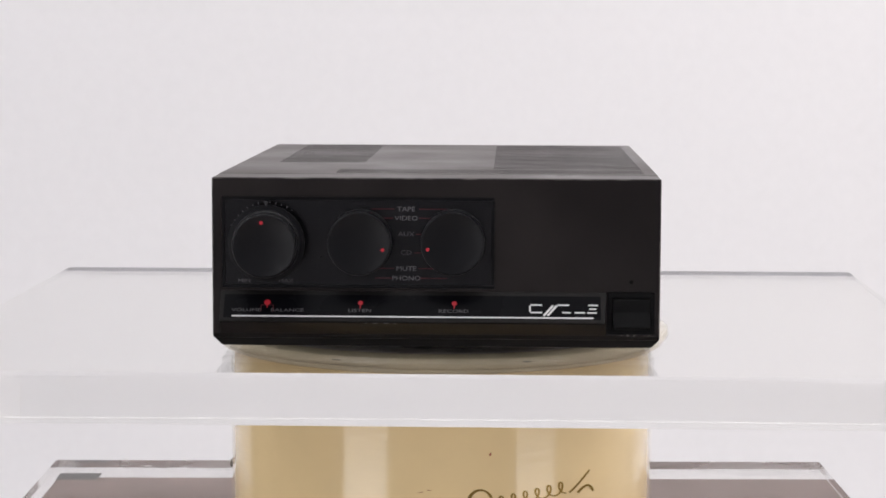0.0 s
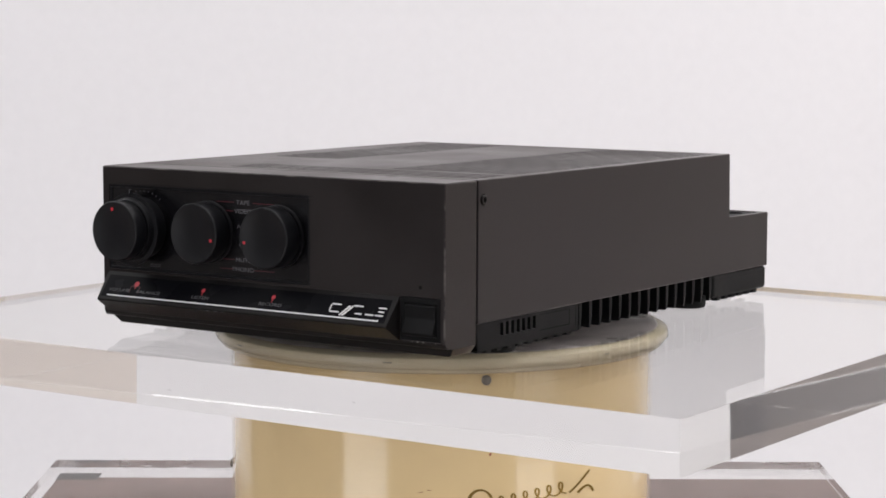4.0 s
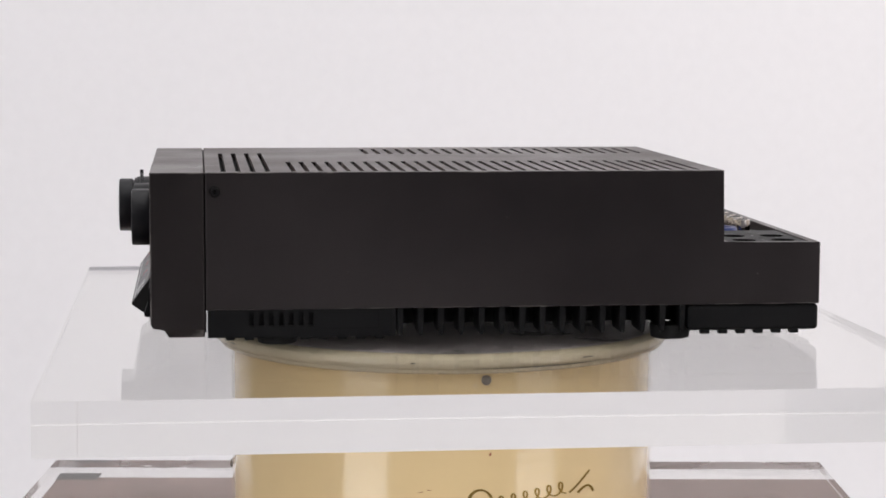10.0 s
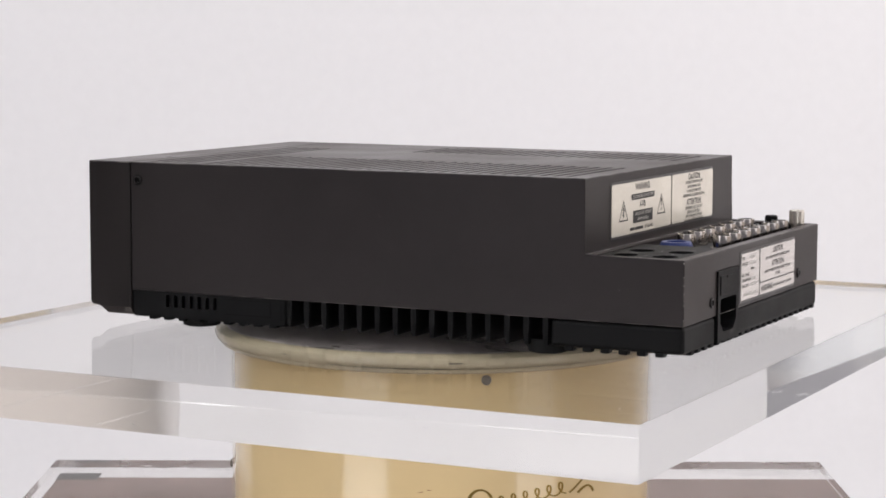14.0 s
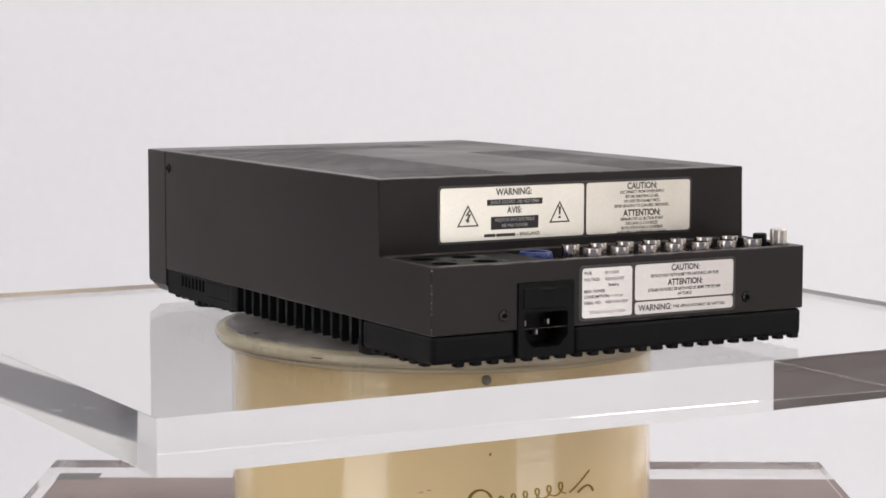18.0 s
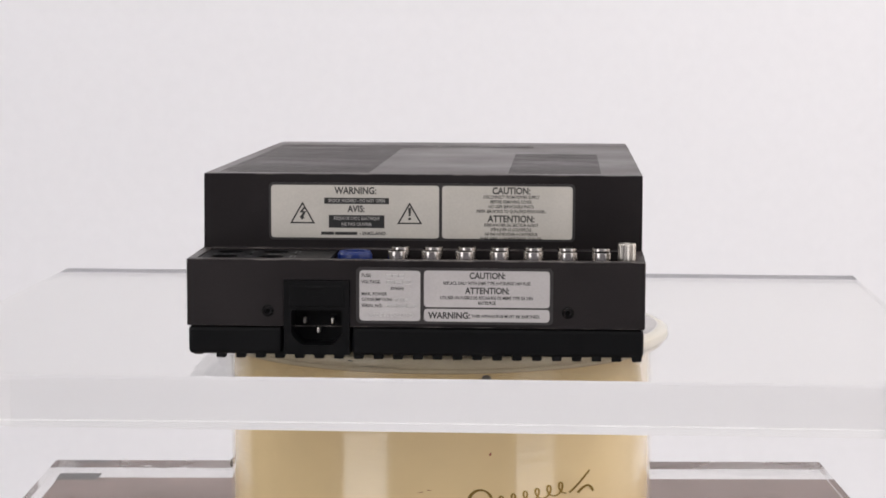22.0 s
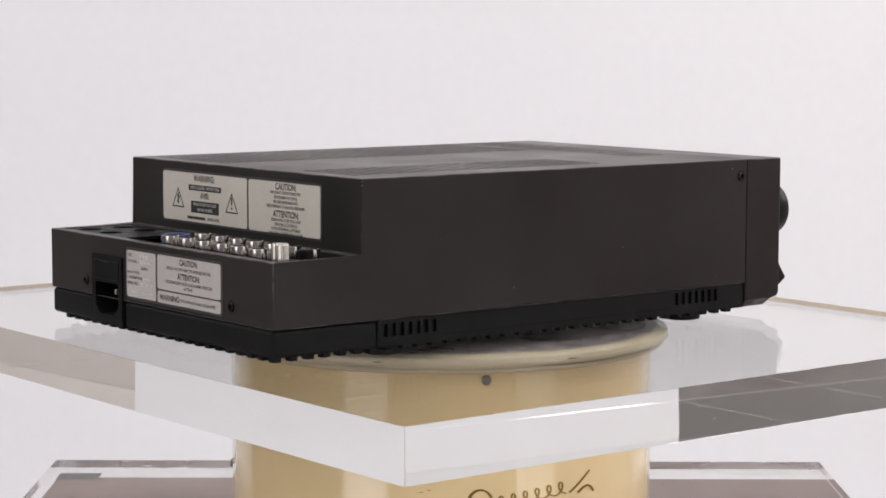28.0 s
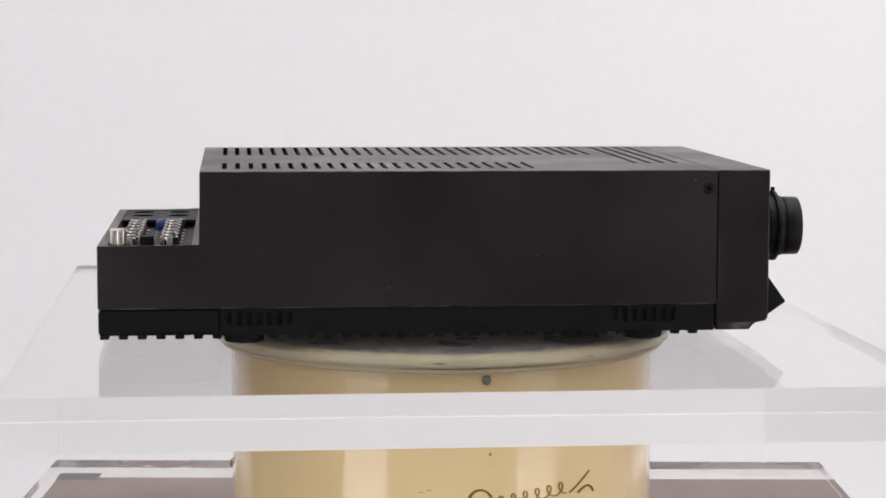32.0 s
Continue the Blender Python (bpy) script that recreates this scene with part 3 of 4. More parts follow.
def build_chassis(amp):
    """The black plastic and aluminium underpart: vents, cooling fins, studs and feet."""
    bm = bmesh.new()
    box(bm, -105.5, 82, -129.5, 165, 3.0, SPLIT - 0.3)
    chassis = part("underside", bm, PLASTIC, amp, "black underside of the case")
    vents = [(-109.6 + 4.95 * k, -107.0 + 4.95 * k, 6.0, 12.4) for k in range(7)]
    bm = bmesh.new()
    holed(bm, (-130, -36), (0.4, SPLIT - 0.1), vents, 2.4, lambda u, v, d: (HALF - 0.8 - d, u, v))
    box(bm, 82, HALF - 3.4, -130, -36, 0.5, SPLIT - 0.1)
    box(bm, 100, HALF - 0.8, -130, -36, 0.2, 0.8)
    skirt = part("side_skirt", bm, PLASTIC, chassis)
    for y0, y1, z0, z1 in ((-73, -45, 4.3, 4.7), (-73, -45, 12.2, 12.5), (-45, -44.5, 4.3, 12.5), (-38.6, -38.2, 2.4, 13.6)):
        bm = bmesh.new()
        box(bm, HALF - 1.0, HALF - 0.76, y0, y1, z0, z1)
        part("groove", bm, VOID, skirt)
    bm = bmesh.new()
    box(bm, 62.6, HALF - 0.5, 114, EAR - 0.1, 0.6, SPLIT - 0.2, 2.2, 4)
    part("rear_block", bm, PLASTIC, chassis)
    bm = bmesh.new()
    box(bm, -HALF + 0.5, 29.8, 122, EAR - 0.1, 0.6, SPLIT - 0.2, 2.2, 4)
    part("rear_block", bm, PLASTIC, chassis)
    vents = [(85.9 + 5.0 * k, 88.6 + 5.0 * k, 5.6, 12.0) for k in range(7)] + [(-109.9 + 4.95 * k, -107.2 + 4.95 * k, 5.6, 12.4) for k in range(7)]
    bm = bmesh.new()
    holed(bm, (-130, 122), (0.8, SPLIT - 0.1), vents, 2.4, lambda u, v, d: (-HALF + 0.8 + d, u, v))
    box(bm, -HALF + 3.4, -100, -130, 122, 0.9, SPLIT - 0.1)
    box(bm, -HALF + 0.8, -100, -130, 122, 0.6, 1.2)
    skirt = part("side_skirt", bm, PLASTIC, chassis)
    for y0, y1, z0, z1 in ((-75, 82, 4.0, 4.35), (-75, 82, 12.9, 13.1)):
        bm = bmesh.new()
        box(bm, -HALF + 0.76, -HALF + 1.0, y0, y1, z0, z1)
        part("groove", bm, VOID, skirt)
    # cooling fins on one side: tapered blades with rounded lower ends
    bm = bmesh.new()
    blade = [(-1.45, SPLIT - 0.2), (-1.4, 7.5), (-1.15, 2.2), (-0.8, 0.7), (-0.3, 0.1), (0.3, 0.1), (0.8, 0.7), (1.15, 2.2), (1.4, 7.5), (1.45, SPLIT - 0.2)]
    extrude_x(bm, blade, 84, HALF - 0.8)
    for v in bm.verts:
        if v.co.x > 100:
            v.co.x -= 0.8 * max(0.0, 1 - v.co.z / 2.4)
    fin = part("cooling_fin", bm, PLASTIC, chassis)
    fin.matrix_basis = at(0, -33.6, 0)
    for k in range(1, 15):
        share("cooling_fin", fin, chassis, at(0, -33.6 + 10.35 * k, 0))
    # studs under the edges
    bm = bmesh.new()
    box(bm, -2.3, 2.3, -2.3, 2.3, -1.2, 2.2, 0.4, 1)
    stud = part("stud", bm, PLASTIC, chassis)
    stud.matrix_basis = at(-104.4, 179.6, 0)
    places = [(-104.4, 170.3 - 9.35 * k) for k in range(32)]
    places += [(104.4, 170.3 - 9.35 * k) for k in range(6)] + [(104.4, -44 - 9.35 * k) for k in range(9)]
    places += [(-94.9 + 9.35 * k, 179.6) for k in range(22)]
    for x, y in places:
        if not (x > 100 and y > 175):
            share("stud", stud, chassis, at(x, y, 0))
    bm = bmesh.new()
    lathe(bm, [(8.6, -4.06), (9.8, -3.6), (10.3, -1.0), (10.3, 3)], 32)
    foot = part("foot", bm, RUBBER, amp, "round black rubber foot", smooth=True)
    foot.matrix_basis = at(95, 107.5, 0)
    for x, y in ((-95, 110), (95, -95), (-95, -95)):
        tagged(share("foot", foot, amp, at(x, y, 0)), label="round black rubber foot")


def build_inlet(amp):
    y = EAR + 0.9
    cx, cz = 46.3, 13.8
    # recess outline: a rectangle with its lower corners cut off, all corners eased
    outline = []
    for px, pz, ease in ((12.0, 8.4, 1.6), (-12.0, 8.4, 1.6), (-12.0, -3.4, 1.2), (-7.2, -8.4, 1.2), (7.2, -8.4, 1.2), (12.0, -3.4, 1.2)):
        outline.append((px, pz, ease))
    pts = []
    n = len(outline)
    for i in range(n):
        p, q, o = Vector(outline[i][:2]), Vector(outline[i - 1][:2]), Vector(outline[(i + 1) % n][:2])
        e = outline[i][2]
        a, c = p + (q - p).normalized() * e, p + (o - p).normalized() * e
        pts += [a, (a + 2 * p + c) / 4, c]
    bm = bmesh.new()
    x0, x1, z0, z1 = 30.8 - cx, 61.8 - cx, 0.9 - cz, 36.2 - cz
    rim = [bm.verts.new((cx + p.x, y, cz + p.y)) for p in pts]
    deep = [bm.verts.new((cx + p.x * 0.97, y - 13, cz + p.y * 0.97)) for p in pts]
    corner = {(sx, sz): bm.verts.new((cx + (x1 if sx else x0), y, cz + (z1 if sz else z0))) for sx in (False, True) for sz in (False, True)}
    outer = [corner[p.x > 0, p.y > 0] for p in pts]
    m = len(pts)
    for k in range(m):
        j = (k + 1) % m
        bm.faces.new((rim[k], rim[j], outer[j], outer[k]) if outer[j] is not outer[k] else (rim[k], rim[j], outer[k]))
        bm.faces.new((rim[k], rim[j], deep[j], deep[k]))
    bm.faces.new(deep)
    holed(bm, (cx + x0, cx + x1), (cz + z0, cz + z1), [(cx + x0 + 0.01, cx + x1 - 0.01, cz + z0 + 0.01, cz + z1 - 0.01)], 14, lambda u, v, d: (u, y - 0.01 - d, v))
    inlet = part("mains_inlet", bm, PLASTIC, amp, "black mains inlet with fuse drawer and three bright pins")
    bm = bmesh.new()
    box(bm, 33.4, 59.2, y - 0.5, y + 0.5, 23.8, 33.8, 0.5, 2)
    drawer = part("fuse_drawer", bm, PLASTIC, inlet)
    bm = bmesh.new()
    box(bm, 42.0, 50.6, y + 0.3, y + 0.9, 32.2, 33.4, 0.25, 1)
    part("drawer_lip", bm, PLASTIC, drawer)
    for z, w in ((30.6, 9), (28.4, 13), (26.6, 11)):
        bm = bmesh.new()
        box(bm, 46.3 - w / 2, 46.3 + w / 2, y + 0.45, y + 0.56, z - 0.3, z + 0.3)
        part("embossed_bar", bm, PLASTIC, drawer)
    for x, z in ((39.6, 16.0), (53.0, 16.0), (46.3, 11.4)):
        bm = bmesh.new()
        box(bm, x - 0.8, x + 0.8, y - 12.8, y - 8.4, z - 1.5, z + 1.5, 0.7, 3)
        part("pin", bm, SATIN, inlet)


def build_sockets(amp):
    bm = bmesh.new()
    lathe(bm, [(6.0, 0), (6.0, 1.2), (4.6, 1.3), (4.6, 7.0), (4.45, 7.3), (3.5, 7.3), (3.4, 1.6), (0.02, 1.6)], 28)
    jack = part("phono_socket", bm, NICKEL, amp, "nickel plated phono socket", smooth=True)
    jack.matrix_basis = at(9.4, 167.0, 41.6)
    bm = bmesh.new()
    lathe(bm, [(1.6, 0), (1.6, 5.4), (0.02, 5.4)], 12)
    core = part("socket_core", bm, PLASTIC, jack)
    core.matrix_basis = at(0, 0, 1.7)
    for row, y in enumerate((167.0, 147.5)):
        for k in range(7):
            if row + k:
                o = tagged(share("phono_socket", jack, amp, at(9.4 - 16.2 * k, y, 41.6)), label="nickel plated phono socket")
                share("socket_core", core, o, at(0, 0, 1.7))
    for k in range(7):
        for y in (157.2,):
            bm = bmesh.new()
            box(bm, 4.5 - 16.2 * k, 14.0 - 16.2 * k, y - 0.4, y + 0.4, 41.6, 41.66)
            part("socket_legend_bar", bm, DIMWHITE, amp)
    bm = bmesh.new()
    lathe(bm, [(3.0, 0), (3.0, 1.8), (4.0, 2.0), (4.2, 3.0), (4.2, 9.4), (3.8, 10.2), (1.6, 10.2), (1.4, 9.6), (0.02, 9.6)], 48)
    for v in bm.verts:
        r = math.hypot(v.co.x, v.co.y)
        if r > 4.1:
            f = 1.0 if int(round(math.atan2(v.co.y, v.co.x) / (math.pi / 24))) % 2 else 0.95
            v.co.x, v.co.y = v.co.x * f, v.co.y * f
    o = part("earth_post", bm, SATIN, amp, "knurled nickel earth terminal post")
    o.matrix_basis = at(-99.5, 173.0, 43.8)
    bm = bmesh.new()
    lathe(bm, [(4.6, 0), (4.6, 2.2), (0.02, 2.2)], 6)
    nut = part("post_base", bm, NICKEL, o)
    nut.matrix_basis = at(0, 0, -2.4)
    bm = bmesh.new()
    lathe(bm, [(3.6, 0), (3.6, 8.2), (3.1, 8.8), (0.02, 8.8)], 24)
    o = part("selector_cap", bm, PLASTIC, amp, "black plastic cap")
    o.matrix_basis = at(-99.3, 158.3, 41.6)
    bm = bmesh.new()
    lathe(bm, [(8.4, 0), (8.4, 3.6), (8.0, 4.4), (7.6, 5.2), (6.4, 5.4), (5.4, 5.1), (4.9, 0.6), (0.02, 0.6)], 36)
    o = part("blue_socket", bm, BLUE, amp, "round blue plastic socket", smooth=True)
    o.matrix_basis = at(31.4, 150.2, 41.6)


def build_labels(amp):
    def plate(x0, x1, z0, z1, y, name="label_plate", mat=FOIL, r=1.6, t=0.25):
        bm = bmesh.new()
        plate_shape(bm, x1 - x0, z1 - z0, r, t)
        o = part(name, bm, mat, amp, "dark grey label border" if mat is FOILTRIM else "satin silver printed label")
        o.matrix_basis = at((x0 + x1) / 2, y, (z0 + z1) / 2, 0, 0, 180)
        return o

    def words(p, text, x, z, size, mat=INK, squeeze=1.0, align="CENTER"):
        return writing("label_text", text, size, at(x, -0.29, z, 90), p, mat, squeeze, align, 0.033 if size < 2 else 0.042)

    def bar(p, x, z, w, h, mat=INK, name="text_bar", dy=-0.29):
        bm = bmesh.new()
        box(bm, -w / 2, w / 2, -0.03, 0, -h / 2, h / 2)
        o = part(name, bm, mat, p)
        o.matrix_basis = at(x, dy, z)
        return o

    def triangle(p, x, z, w, h, inner):
        """Warning triangle outline."""
        bm = bmesh.new()
        big = [(-w / 2, -h / 2), (w / 2, -h / 2), (0, h / 2)]
        small = [(-w / 2 + 1.25, -h / 2 + 0.7), (w / 2 - 1.25, -h / 2 + 0.7), (0, h / 2 - 1.5)]
        a = [bm.verts.new((q[0], 0, q[1])) for q in big]
        b = [bm.verts.new((q[0], 0, q[1])) for q in small]
        for k in range(3):
            j = (k + 1) % 3
            bm.faces.new((a[k], a[j], b[j], b[k]))
        polys = [[(0.5, 2.4), (-1.1, -0.3), (0.1, -0.3), (-0.7, -2.0), (-1.2, -1.9), (-0.2, -3.6), (0.9, -2.4), (0.3, -2.3), (1.3, 0.4), (0.2, 0.4), (1.2, 2.4)]] if inner == "bolt" else \
                [[(-0.55, 2.2), (-0.35, -1.6), (0.35, -1.6), (0.55, 2.2)], [(-0.5, -2.3), (-0.5, -3.3), (0.5, -3.3), (0.5, -2.3)]]
        for poly in polys:
            bm.faces.new([bm.verts.new((q[0] * 1.35, 0, q[1] * 1.1 + 0.3)) for q in poly])
        o = part("warning_triangle", bm, INK, p)
        o.matrix_basis = at(x, -0.3, z)

    plate(-75.2, 75.8, 50.2, 78.6, REAR, "label_border", FOILTRIM, 2.2, 0.2)
    a = plate(-8.4, 74.6, 51.4, 77.4, REAR + 0.2, mat=CREAMFOIL)
    words(a, "WARNING:", 0.3, 10.2, 3.3, squeeze=0.85)
    bar(a, 0.8, 5.3, 32, 3.0)
    words(a, "SHOCK HAZARD - DO NOT OPEN", 0.8, 5.3, 1.6, BARTEXT, 0.78).location.y -= 0.06 * MM
    words(a, "AVIS:", 0.6, 1.2, 3.1, squeeze=0.85)
    bar(a, 0.8, -4.9, 27.5, 6.3)
    words(a, "RISQUE DE CHOC ELECTRIQUE", 0.8, -3.4, 1.55, BARTEXT, 0.72).location.y -= 0.06 * MM
    words(a, "NE PAS OUVRIR", 0.8, -6.3, 1.55, BARTEXT, 0.95).location.y -= 0.06 * MM
    for x, w in ((-13.6, 6.4), (-4.4, 11.0)):
        bar(a, x, -10.8, w, 1.5)
    words(a, "- ENGLAND.", 9.0, -10.8, 1.55, INK, 1.1)
    triangle(a, -26, -0.6, 12.4, 10.8, "bolt")
    triangle(a, 27.0, -0.6, 12.4, 10.8, "mark")
    b = plate(-73.9, -9.9, 51.4, 77.4, REAR + 0.2, mat=CREAMFOIL)
    words(b, "CAUTION:", 2.0, 10.6, 3.2, squeeze=0.85)
    words(b, "ATTENTION:", 2.0, -3.2, 3.2, squeeze=0.85)
    for k, t in enumerate(("DISCONNECT FROM POWER SUPPLY", "BEFORE REMOVING COVER.", "NO USER SERVICEABLE PARTS.", "REFER SERVICING TO QUALIFIED PERSONNEL.")):
        words(b, t, 2.0, 7.6 - 2.35 * k, 1.5, INK, 0.76)
    for k, t in enumerate(("DEBRANCHER DU SECTEUR AVANT", "D'ENLEVER LE COUVERCLE.", "NE PAS INTERVENIR A L'INTERIEUR", "FAIRE APPEL A UN PERSONNEL QUALIFIE.")):
        words(b, t, 2.0, -6.2 - 2.25 * k, 1.5, INK, 0.76)

    plate(-65.0, 27.6, 16.0, 42.6, EAR, "label_border", FOILTRIM, 2.2, 0.2)
    c = plate(-2.7, 26.0, 17.4, 41.2, EAR + 0.2)
    for t, z in (("FUSE:", 9.5), ("VOLTAGE:", 6.4), ("MAX. POWER", 0.7), ("CONSUMPTION:", -1.9), ("SERIAL NO:", -4.8)):
        words(c, t, -13.4, z, 1.5, INK, 0.9, "LEFT")
    words(c, "50/60Hz", 3.5, 3.4, 1.4, INK, 0.9)
    words(c, "MADE IN ENGLAND", 0.6, -9.4, 1.6, PALEINK, 1.0)
    for x, z, w in ((2.5, 9.5, 9), (4, 6.4, 11.5), (5.5, -1.9, 7.5), (5.5, -4.8, 14)):
        for k in range(3):
            bar(c, x + (k - 1) * w / 3, z, w / 3 - 0.7, 1.5, PALEINK)
    d = plate(-63.4, -4.4, 24.1, 41.4, EAR + 0.2)
    words(d, "CAUTION:", 0.3, 6.2, 2.9, squeeze=0.85)
    words(d, "REPLACE ONLY WITH SAME TYPE ANTISURGE 240V FUSE", 0, 2.7, 1.5, INK, 0.74)
    words(d, "ATTENTION:", 0.3, -0.9, 2.9, squeeze=0.85)
    words(d, "UTILISER UN FUSIBLE DE RECHANGE DE MEME TYPE DE 240V", 0, -4.2, 1.5, INK, 0.74)
    words(d, "ANTISURGE", 0, -6.6, 1.5, INK, 0.74)
    e = plate(-63.4, -4.4, 17.3, 23.3, EAR + 0.2)
    words(e, "WARNING:", -27.4, -0.2, 2.9, INK, 0.92, "LEFT")
    words(e, "THIS APPARATUS MUST BE EARTHED.", 9.0, -0.4, 1.4, INK, 0.95)


def build_wear(amp):
    """Chipped paint along the case's edges and a few specks on its sides."""
    rng = random.Random(5)
    bm = bmesh.new()

    def chip(x, y, z, s):
        u, v, w = (s * rng.uniform(0.5, 1.5) for _ in range(3))
        box(bm, x - min(u, s), x + min(u, s), y - min(v, s), y + min(v, s), z - w, z + w)
    for z in (44.6, 38, 34, 30, 27, 24.6, 17.5):
        chip(HALF - 0.25, EAR - 0.25, z, 0.22 + 0.1 * rng.random())
    for y in (-96, -70, -41, 10, 30, 61):
        chip(HALF - 0.2, y, TOP - 0.2, 0.16)
    for x in (-60, 36, 38.6, -89):
        chip(x, REAR - 0.25, TOP - 0.2, 0.22)
    for z in (20, 22.5, 25, 28, 31, 17, 69):
        chip(-HALF + 0.2, SEAM + 0.3, z, 0.16)
    for x, y, z in ((-HALF + 0.05, -119.5, 78), (-HALF + 0.05, -108.5, 19.4), (-HALF + 0.05, 37, 24.0), (-HALF + 0.05, -38, 40)):
        chip(x, y, z, 0.22)
    for k in range(26):
        chip(HALF - 0.2, rng.uniform(-125, 128), TOP - 0.2, 0.10 + 0.06 * rng.random())
        chip(-HALF + 0.2, rng.uniform(-125, 128), TOP - 0.2, 0.10 + 0.08 * rng.random())
    for z in (81.6, 79.8, 77.5, 72, 66, 58):
        chip(-HALF + 0.2, REAR - 0.2, z, 0.16 + 0.1 * rng.random())
    for x, y, z in ((HALF - 0.05, 20, 60), (HALF - 0.05, -60, 33), (HALF - 0.05, 150, 30), (-HALF + 0.05, 80, 52), (-HALF + 0.05, -20, 30)):
        chip(x, y, z, 0.14)
    for x in (52, 54, 55.5):
        chip(x, FRONT + 0.2, TOP - 0.3, 0.2)
    for x, q in ((89.5, 0.30), (92.5, 0.42), (95.6, 0.36), (102.6, 0.30)):
        chip(x, FRONT + 0.05, 7.7, q)
    part("paint_chips", bm, CHIP, amp, "pale chips in the worn paint", kind="stuff")


def build_amplifier():
    amp = new("stereo_amplifier")
    tagged(amp, "charcoal stereo amplifier with three black knobs and labelled rear sockets", "amplifier")
    build_cover(amp)
    build_fascia(amp)
    build_knobs(amp)
    build_chin(amp)
    build_switch(amp)
    build_screws(amp)
    build_chassis(amp)
    build_inlet(amp)
    build_sockets(amp)
    build_labels(amp)
    build_wear(amp)
    return amp


amplifier = build_amplifier()


# ---------------------------------------------------------------- turning display plate, platter and column
def clear_plate(name, x0, x1, y0, y1, z0, z1, label, faces=CLEAR, sides=EDGE):
    bm = bmesh.new()
    box(bm, x0, x1, y0, y1, z0, z1, 0.085, 1)
    o = tagged(part(name, bm, faces), label, "display plate")
    o.data.materials.append(sides)
    for f in o.data.polygons:
        f.material_index = 0 if abs(f.normal.z) > 0.9 else 1
    o.visible_shadow = False
    return o


display_plate = clear_plate("display_plate", -256.6, 257.2, -206.0, 219.0, -28.7, -4.1, "thick clear acrylic plate under the amplifier")


def build_platter():
    bm = bmesh.new()
    lathe(bm, [(112, -39.3), (121.0, -39.1), (122.4, -38.4), (122.9, -37.3), (122.6, -36.5), (124.2, -36.1), (125.3, -34.9), (125.7, -33.0), (125.1, -31.1), (123.2, -29.7), (119.4, -29.2)], 128)
    platter = tagged(part("turntable_platter", bm, CREAMRIM, smooth=True), "round cream platter with a scuffed grey top", "turntable")
    bm = bmesh.new()
    lathe(bm, [(119.8, -29.3), (119.2, -29.0), (0.5, -29.0)], 96)
    part("platter_top", bm, SCUFF, platter)
    first = None
    for a, w in ((20, 5), (75, 3), (118, 7), (160, 3), (215, 4), (262, 6), (300, 3), (335, 5)):
        m = pose(0, 0, 0, 0, 0, a)
        bm = bmesh.new()
        box(bm, -w / 2, w / 2, -125.75, -125.0, -33.4, -32.9)
        o = part("rim_scratch", bm, INK, platter)
        o.matrix_basis = m
    rng = random.Random(11)
    # dark arcs that paint the gap's shadow line where the rim meets the drum
    for k in range(11):
        a0, arc, z, h = rng.uniform(0, 6.28), rng.uniform(0.12, 0.7), -35.4 - rng.uniform(0, 0.5), rng.uniform(0.16, 0.34)
        bm = bmesh.new()
        n = 4 + int(arc * 26)
        low = [bm.verts.new((125.25 * math.cos(a0 + arc * i / n), 125.25 * math.sin(a0 + arc * i / n), z - h * math.sin(math.pi * i / n) - 0.02)) for i in range(n + 1)]
        high = [bm.verts.new((125.5 * math.cos(a0 + arc * i / n), 125.5 * math.sin(a0 + arc * i / n), z)) for i in range(n + 1)]
        for i in range(n):
            bm.faces.new((low[i], low[i + 1], high[i + 1], high[i]))
        part("rim_shadow", bm, GREYMETAL if k % 3 else INK, platter)
    bm = bmesh.new()
    for k in range(90):
        r, a, turn, n = 40 + 78 * math.sqrt(rng.random()), rng.random() * 6.28, rng.random() * 6.28, 0.12 + 0.16 * rng.random()
        cx, cy, ln = r * math.cos(a), r * math.sin(a), 2 + 7 * rng.random()
        dx, dy = math.cos(turn), math.sin(turn)
        pts = [(cx - dx * ln, cy - dy * ln), (cx - dy * n, cy + dx * n), (cx + dx * ln, cy + dy * ln), (cx + dy * n, cy - dx * n)]
        if max(math.hypot(*q) for q in pts) < 119:
            bm.faces.new([bm.verts.new((x, y, -28.96)) for x, y in pts])
    part("scratches", bm, WHITE, platter, "pale scratches on the platter", kind="stuff")
    return platter


platter = build_platter()


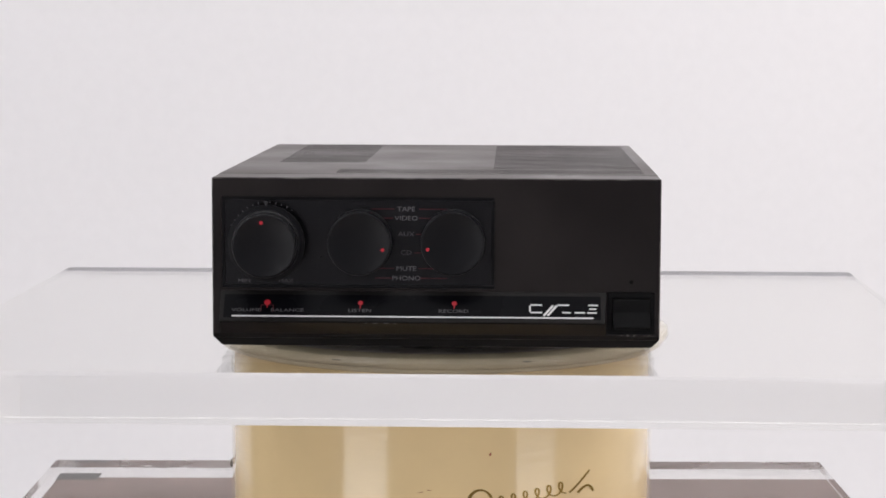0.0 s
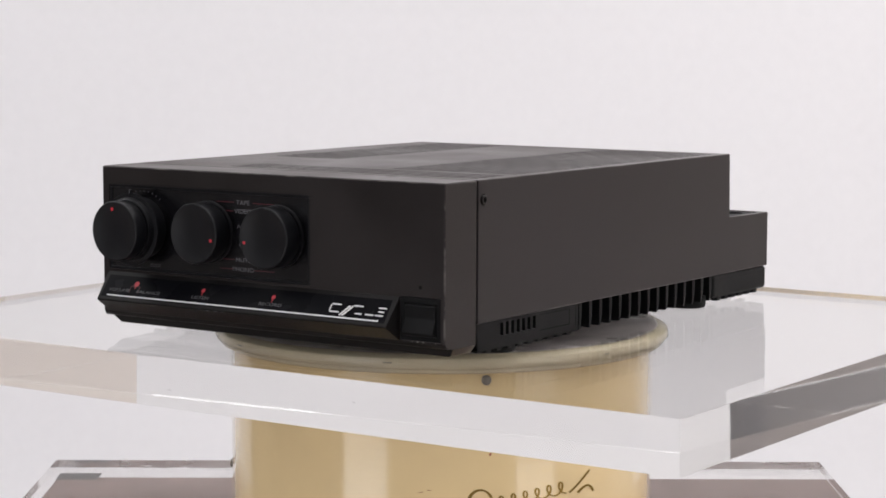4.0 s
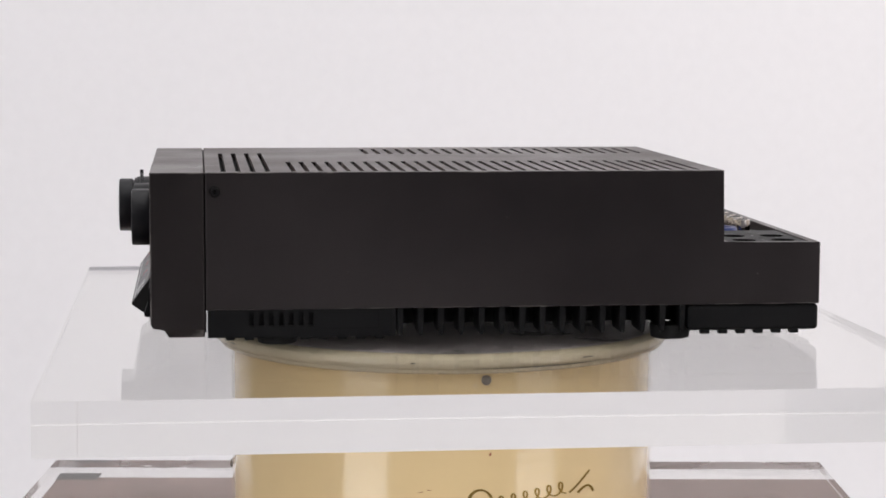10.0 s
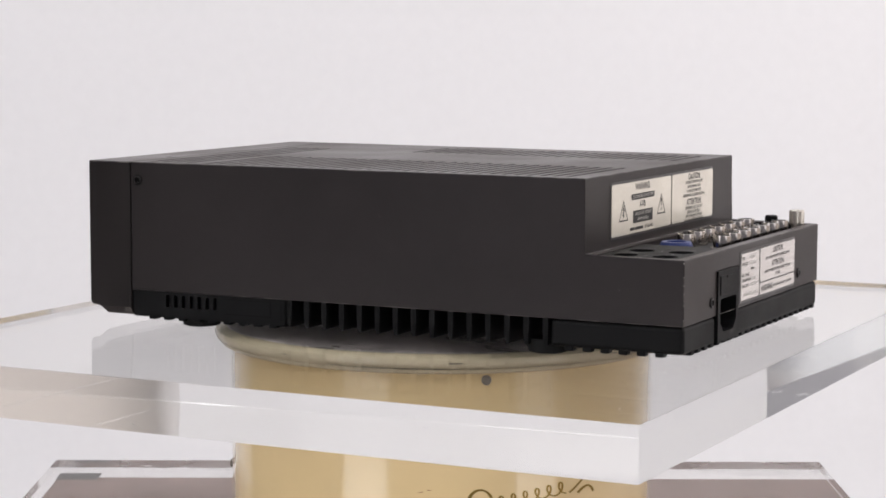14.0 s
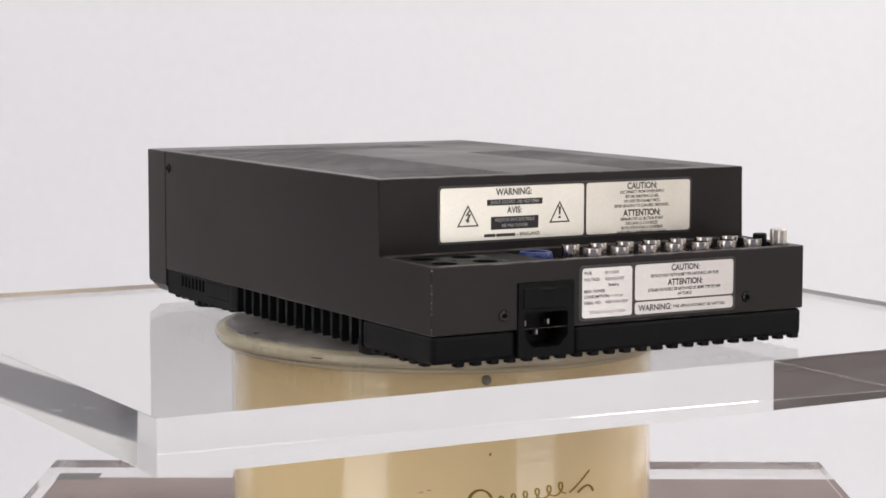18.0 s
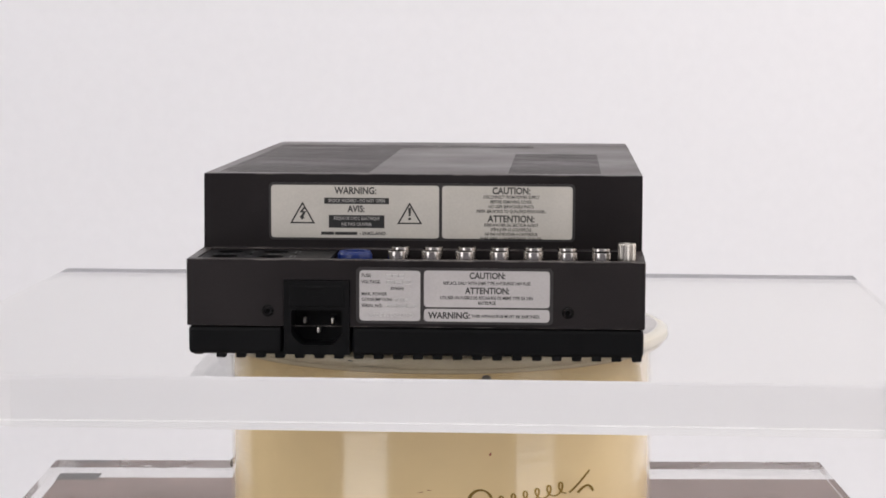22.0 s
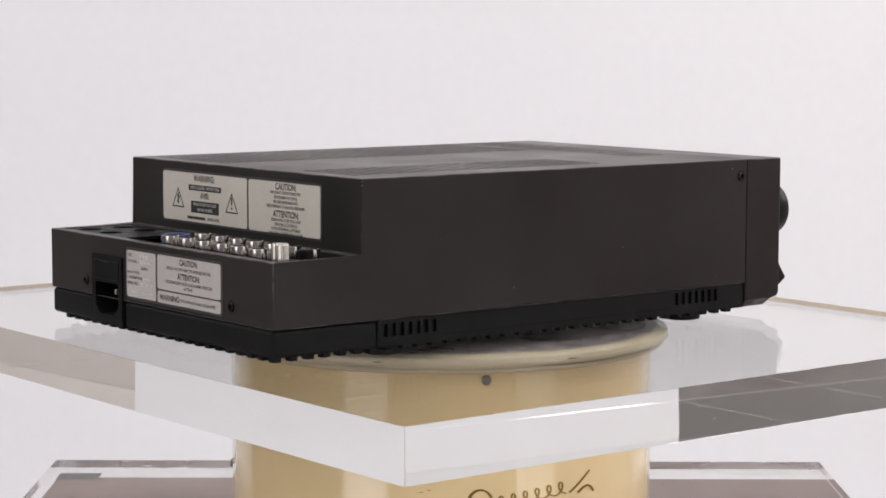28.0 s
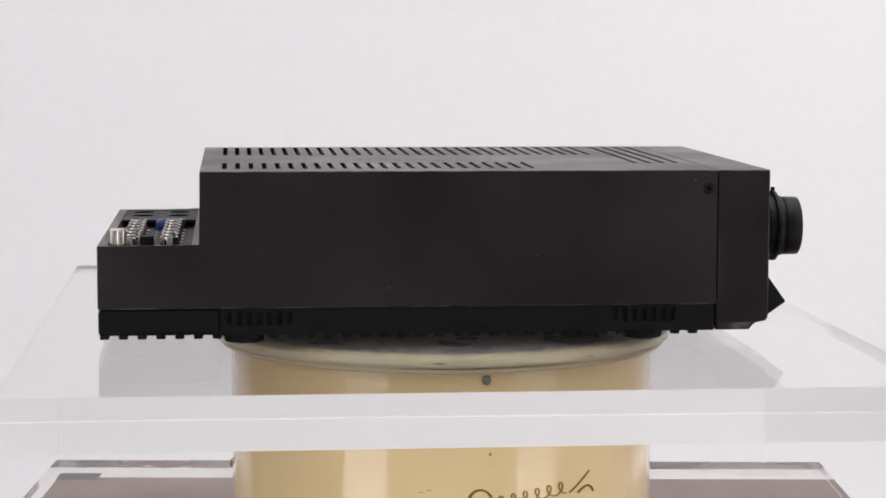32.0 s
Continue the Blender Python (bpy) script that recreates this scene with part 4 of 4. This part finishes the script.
def plate_marks():
    """Fine scratches on the plate's top and small nicks along its upper edges."""
    rng = random.Random(5)
    bm = bmesh.new()
    for k in range(46):
        x, y, turn = rng.uniform(-250, 250), rng.uniform(-200, 212), rng.random() * 6.28
        ln, n, bow = rng.uniform(1.5, 9), rng.uniform(0.10, 0.22), rng.uniform(-0.5, 0.5)
        if abs(x) < 125 and abs(y) < 190:
            continue
        pts = []
        for i in range(5):
            q = (i / 4 - 0.5) * 2
            pts.append((x + math.cos(turn + bow * q) * ln * q, y + math.sin(turn + bow * q) * ln * q))
        low = [bm.verts.new((px, py - n / 2, -4.07)) for px, py in pts]
        high = [bm.verts.new((px, py + n / 2, -4.07)) for px, py in pts]
        for i in range(4):
            bm.faces.new((low[i], low[i + 1], high[i + 1], high[i]))
    for k in range(30):
        u, w, h = rng.uniform(-0.96, 0.96), rng.uniform(0.6, 2.6), rng.uniform(0.25, 0.6)
        z = -4.3 - rng.choice((0, 0, 0, 9, 15, 20)) - rng.random()
        a, b = ((u * 256, -206.03), (u * 256 + w, -206.03)) if k % 3 == 0 else ((257.23, u * 205), (257.23, u * 205 + w)) if k % 3 == 1 else ((-256.63, u * 205), (-256.63, u * 205 + w))
        bm.faces.new([bm.verts.new((*a, z)), bm.verts.new((*b, z - 0.1)), bm.verts.new((*b, z - h)), bm.verts.new((*a, z - h * 0.6))])
    part("scratches", bm, HAZE, display_plate, "fine grey scratches and nicks", kind="stuff")


plate_marks()


def build_column():
    bm = bmesh.new()
    lathe(bm, [(116.6, -132.0), (116.6, -39.4), (115.6, -38.2), (110, -37.8)], 128)
    col = tagged(part("turntable_column", bm, CREAM, smooth=True), "glossy cream enamel motor drum with a gold script mark", "turntable base")
    bm = bmesh.new()
    lathe(bm, [(2.6, 0), (2.6, 0.8), (2.2, 1.5), (1.2, 1.9), (0.02, 2.0)], 24, "-Y")
    o = part("screw", bm, GREYMETAL, col, "small grey dome-head screw", smooth=True)
    a = math.asin(22.6 / 116.6)
    o.matrix_basis = at(116.4 * math.sin(a), -116.4 * math.cos(a), -43.0, 0, 0, math.degrees(a))
    side = share("screw", o, col, at(-116.4, 0, -88.5, 0, 0, -90))
    tagged(side, label="small grey dome-head screw")
    # gold script mark: a swash, a row of joined waves, a tall upstroke and a curl round the drum
    bm = bmesh.new()

    def stroke(points, thick, thin):
        prev, n = None, len(points)
        for k, (x, z) in enumerate(points):
            x0, z0 = points[max(k - 1, 0)]
            x1, z1 = points[min(k + 1, n - 1)]
            d = Vector((x1 - x0, z1 - z0)).normalized()
            w = (thin + (thick - thin) * abs(d.y + 0.35 * d.x)) / 2
            pair = []
            for q in (-1, 1):
                px, pz = x - d.y * w * q, z + d.x * w * q
                pair.append(bm.verts.new((px, -math.sqrt(116.78 ** 2 - px * px), pz)))
            if prev:
                bm.faces.new((prev[0], pair[0], pair[1], prev[1]))
            prev = pair
    stroke([(19.8 + 6.0 * math.cos(a), -85.0 + 6.6 * math.sin(a)) for a in [radians(20 + 7 * k) for k in range(32)]], 1.6, 0.8)
    wave = []
    for k in range(171):
        t = k / 170
        ph = 2 * math.pi * 6 * t
        wave.append((27.5 + 37 * t + 2.3 * math.sin(ph), -85.0 + 4.6 * t + (2.5 + 0.7 * t) * -math.cos(ph)))
    stroke(wave, 1.1, 0.6)
    stroke([(66.0 + 11.0 * t, -83.6 + 10.2 * t ** 1.2) for t in [k / 20 for k in range(21)]], 1.1, 0.7)
    stroke([(70.5 + 8.5 * t + 1.0 * math.sin(3 * t), -84.4 + 4.4 * math.sin(2.7 * t) - 2.4 * t) for t in [k / 20 for k in range(21)]], 1.4, 0.9)
    part("script_mark", bm, GOLD, col, "gold flowing script mark")
    for x, z, w, h in ((24.8, -60.0, 1.6, 2.2), (-10.4, -79.3, 3.2, 0.6), (-6.2, -78.2, 2.6, 0.5)):
        bm = bmesh.new()
        y = -math.sqrt(116.72 ** 2 - x * x)
        f = [bm.verts.new((x + dx * w / 2, y - 0.02, z + dz * h / 2)) for dx, dz in ((-1, -0.3), (-0.2, -1), (0.9, -0.2), (0.4, 0.9))]
        bm.faces.new(f)
        part("red_mark", bm, RUST, col)
    return col


column = build_column()
lower_plate = clear_plate("lower_plate", -256.0, 251.5, -214.0, 218.0, -160.2, -132.2, "thick clear acrylic plate under the cream drum", WORNCLEAR, WORNEDGE)


def build_plinth():
    bm = bmesh.new()
    box(bm, -249.3, 251.4, -194, 188, -200, -159.9, 1.0)
    top = tagged(part("plinth", bm, WOOD), "brown wooden plinth under a clear plate", "plinth")
    bm = bmesh.new()
    box(bm, -200, 200, -170, 170, FLOOR * 1000, -200.0, 3.0)
    part("pedestal", bm, WALLPAINT, top, "white painted pedestal")
    return top


build_plinth()
bm = bmesh.new()
box(bm, -250, -223, 180, 200, -160.1, -159.6)
tagged(part("tape_patch", bm, TAPE), "small dark grey tape patch under the clear plate", "tape")


# ---------------------------------------------------------------- floor tiles
def floor_tiles():
    bm = bmesh.new()
    box(bm, -284, 284, -284, 284, -14, 0, 2.0, 1)
    first = None
    ground = bpy.data.objects["floor"]
    for i in range(-13, 13):
        for j in range(-6, 5):
            if i > 4 and j > -3:
                continue
            m = at(i * 600 + 100, j * 600 + 60, FLOOR * 1000)
            if first:
                share("tile", first, ground, m)
            else:
                first = part("tile", bm, TILE, ground)
                first.matrix_basis = m


floor_tiles()


# ---------------------------------------------------------------- turning
TURN = [(0, 0.0), (1, -7.97), (2, -15.97), (3, -24.25), (6, -48.75), (7, -56.88), (8, -65.03), (9, -73.27), (10, -81.5), (11, -89.74), (12, -98.31),
        (13, -106.45), (14, -114.7), (17, -140.0), (18, -148.26), (19, -156.56), (20, -165.03), (21, -173.31), (22, -181.39), (23, -189.47), (24, -197.56),
        (25, -205.78), (28, -229.88), (29, -238.02), (30, -246.22), (31, -254.36), (32, -262.49)]


def motions():
    for thing in (amplifier, display_plate, platter):
        shift = pose(0, 0, 0, 0, 0, -1.9) @ at(2.25, 0, 0) if thing is not platter else Matrix.Identity(4)
        walk(thing, [(t, pose(0, 0, 0, 0, 0, a) @ shift) for t, a in TURN])


motions()
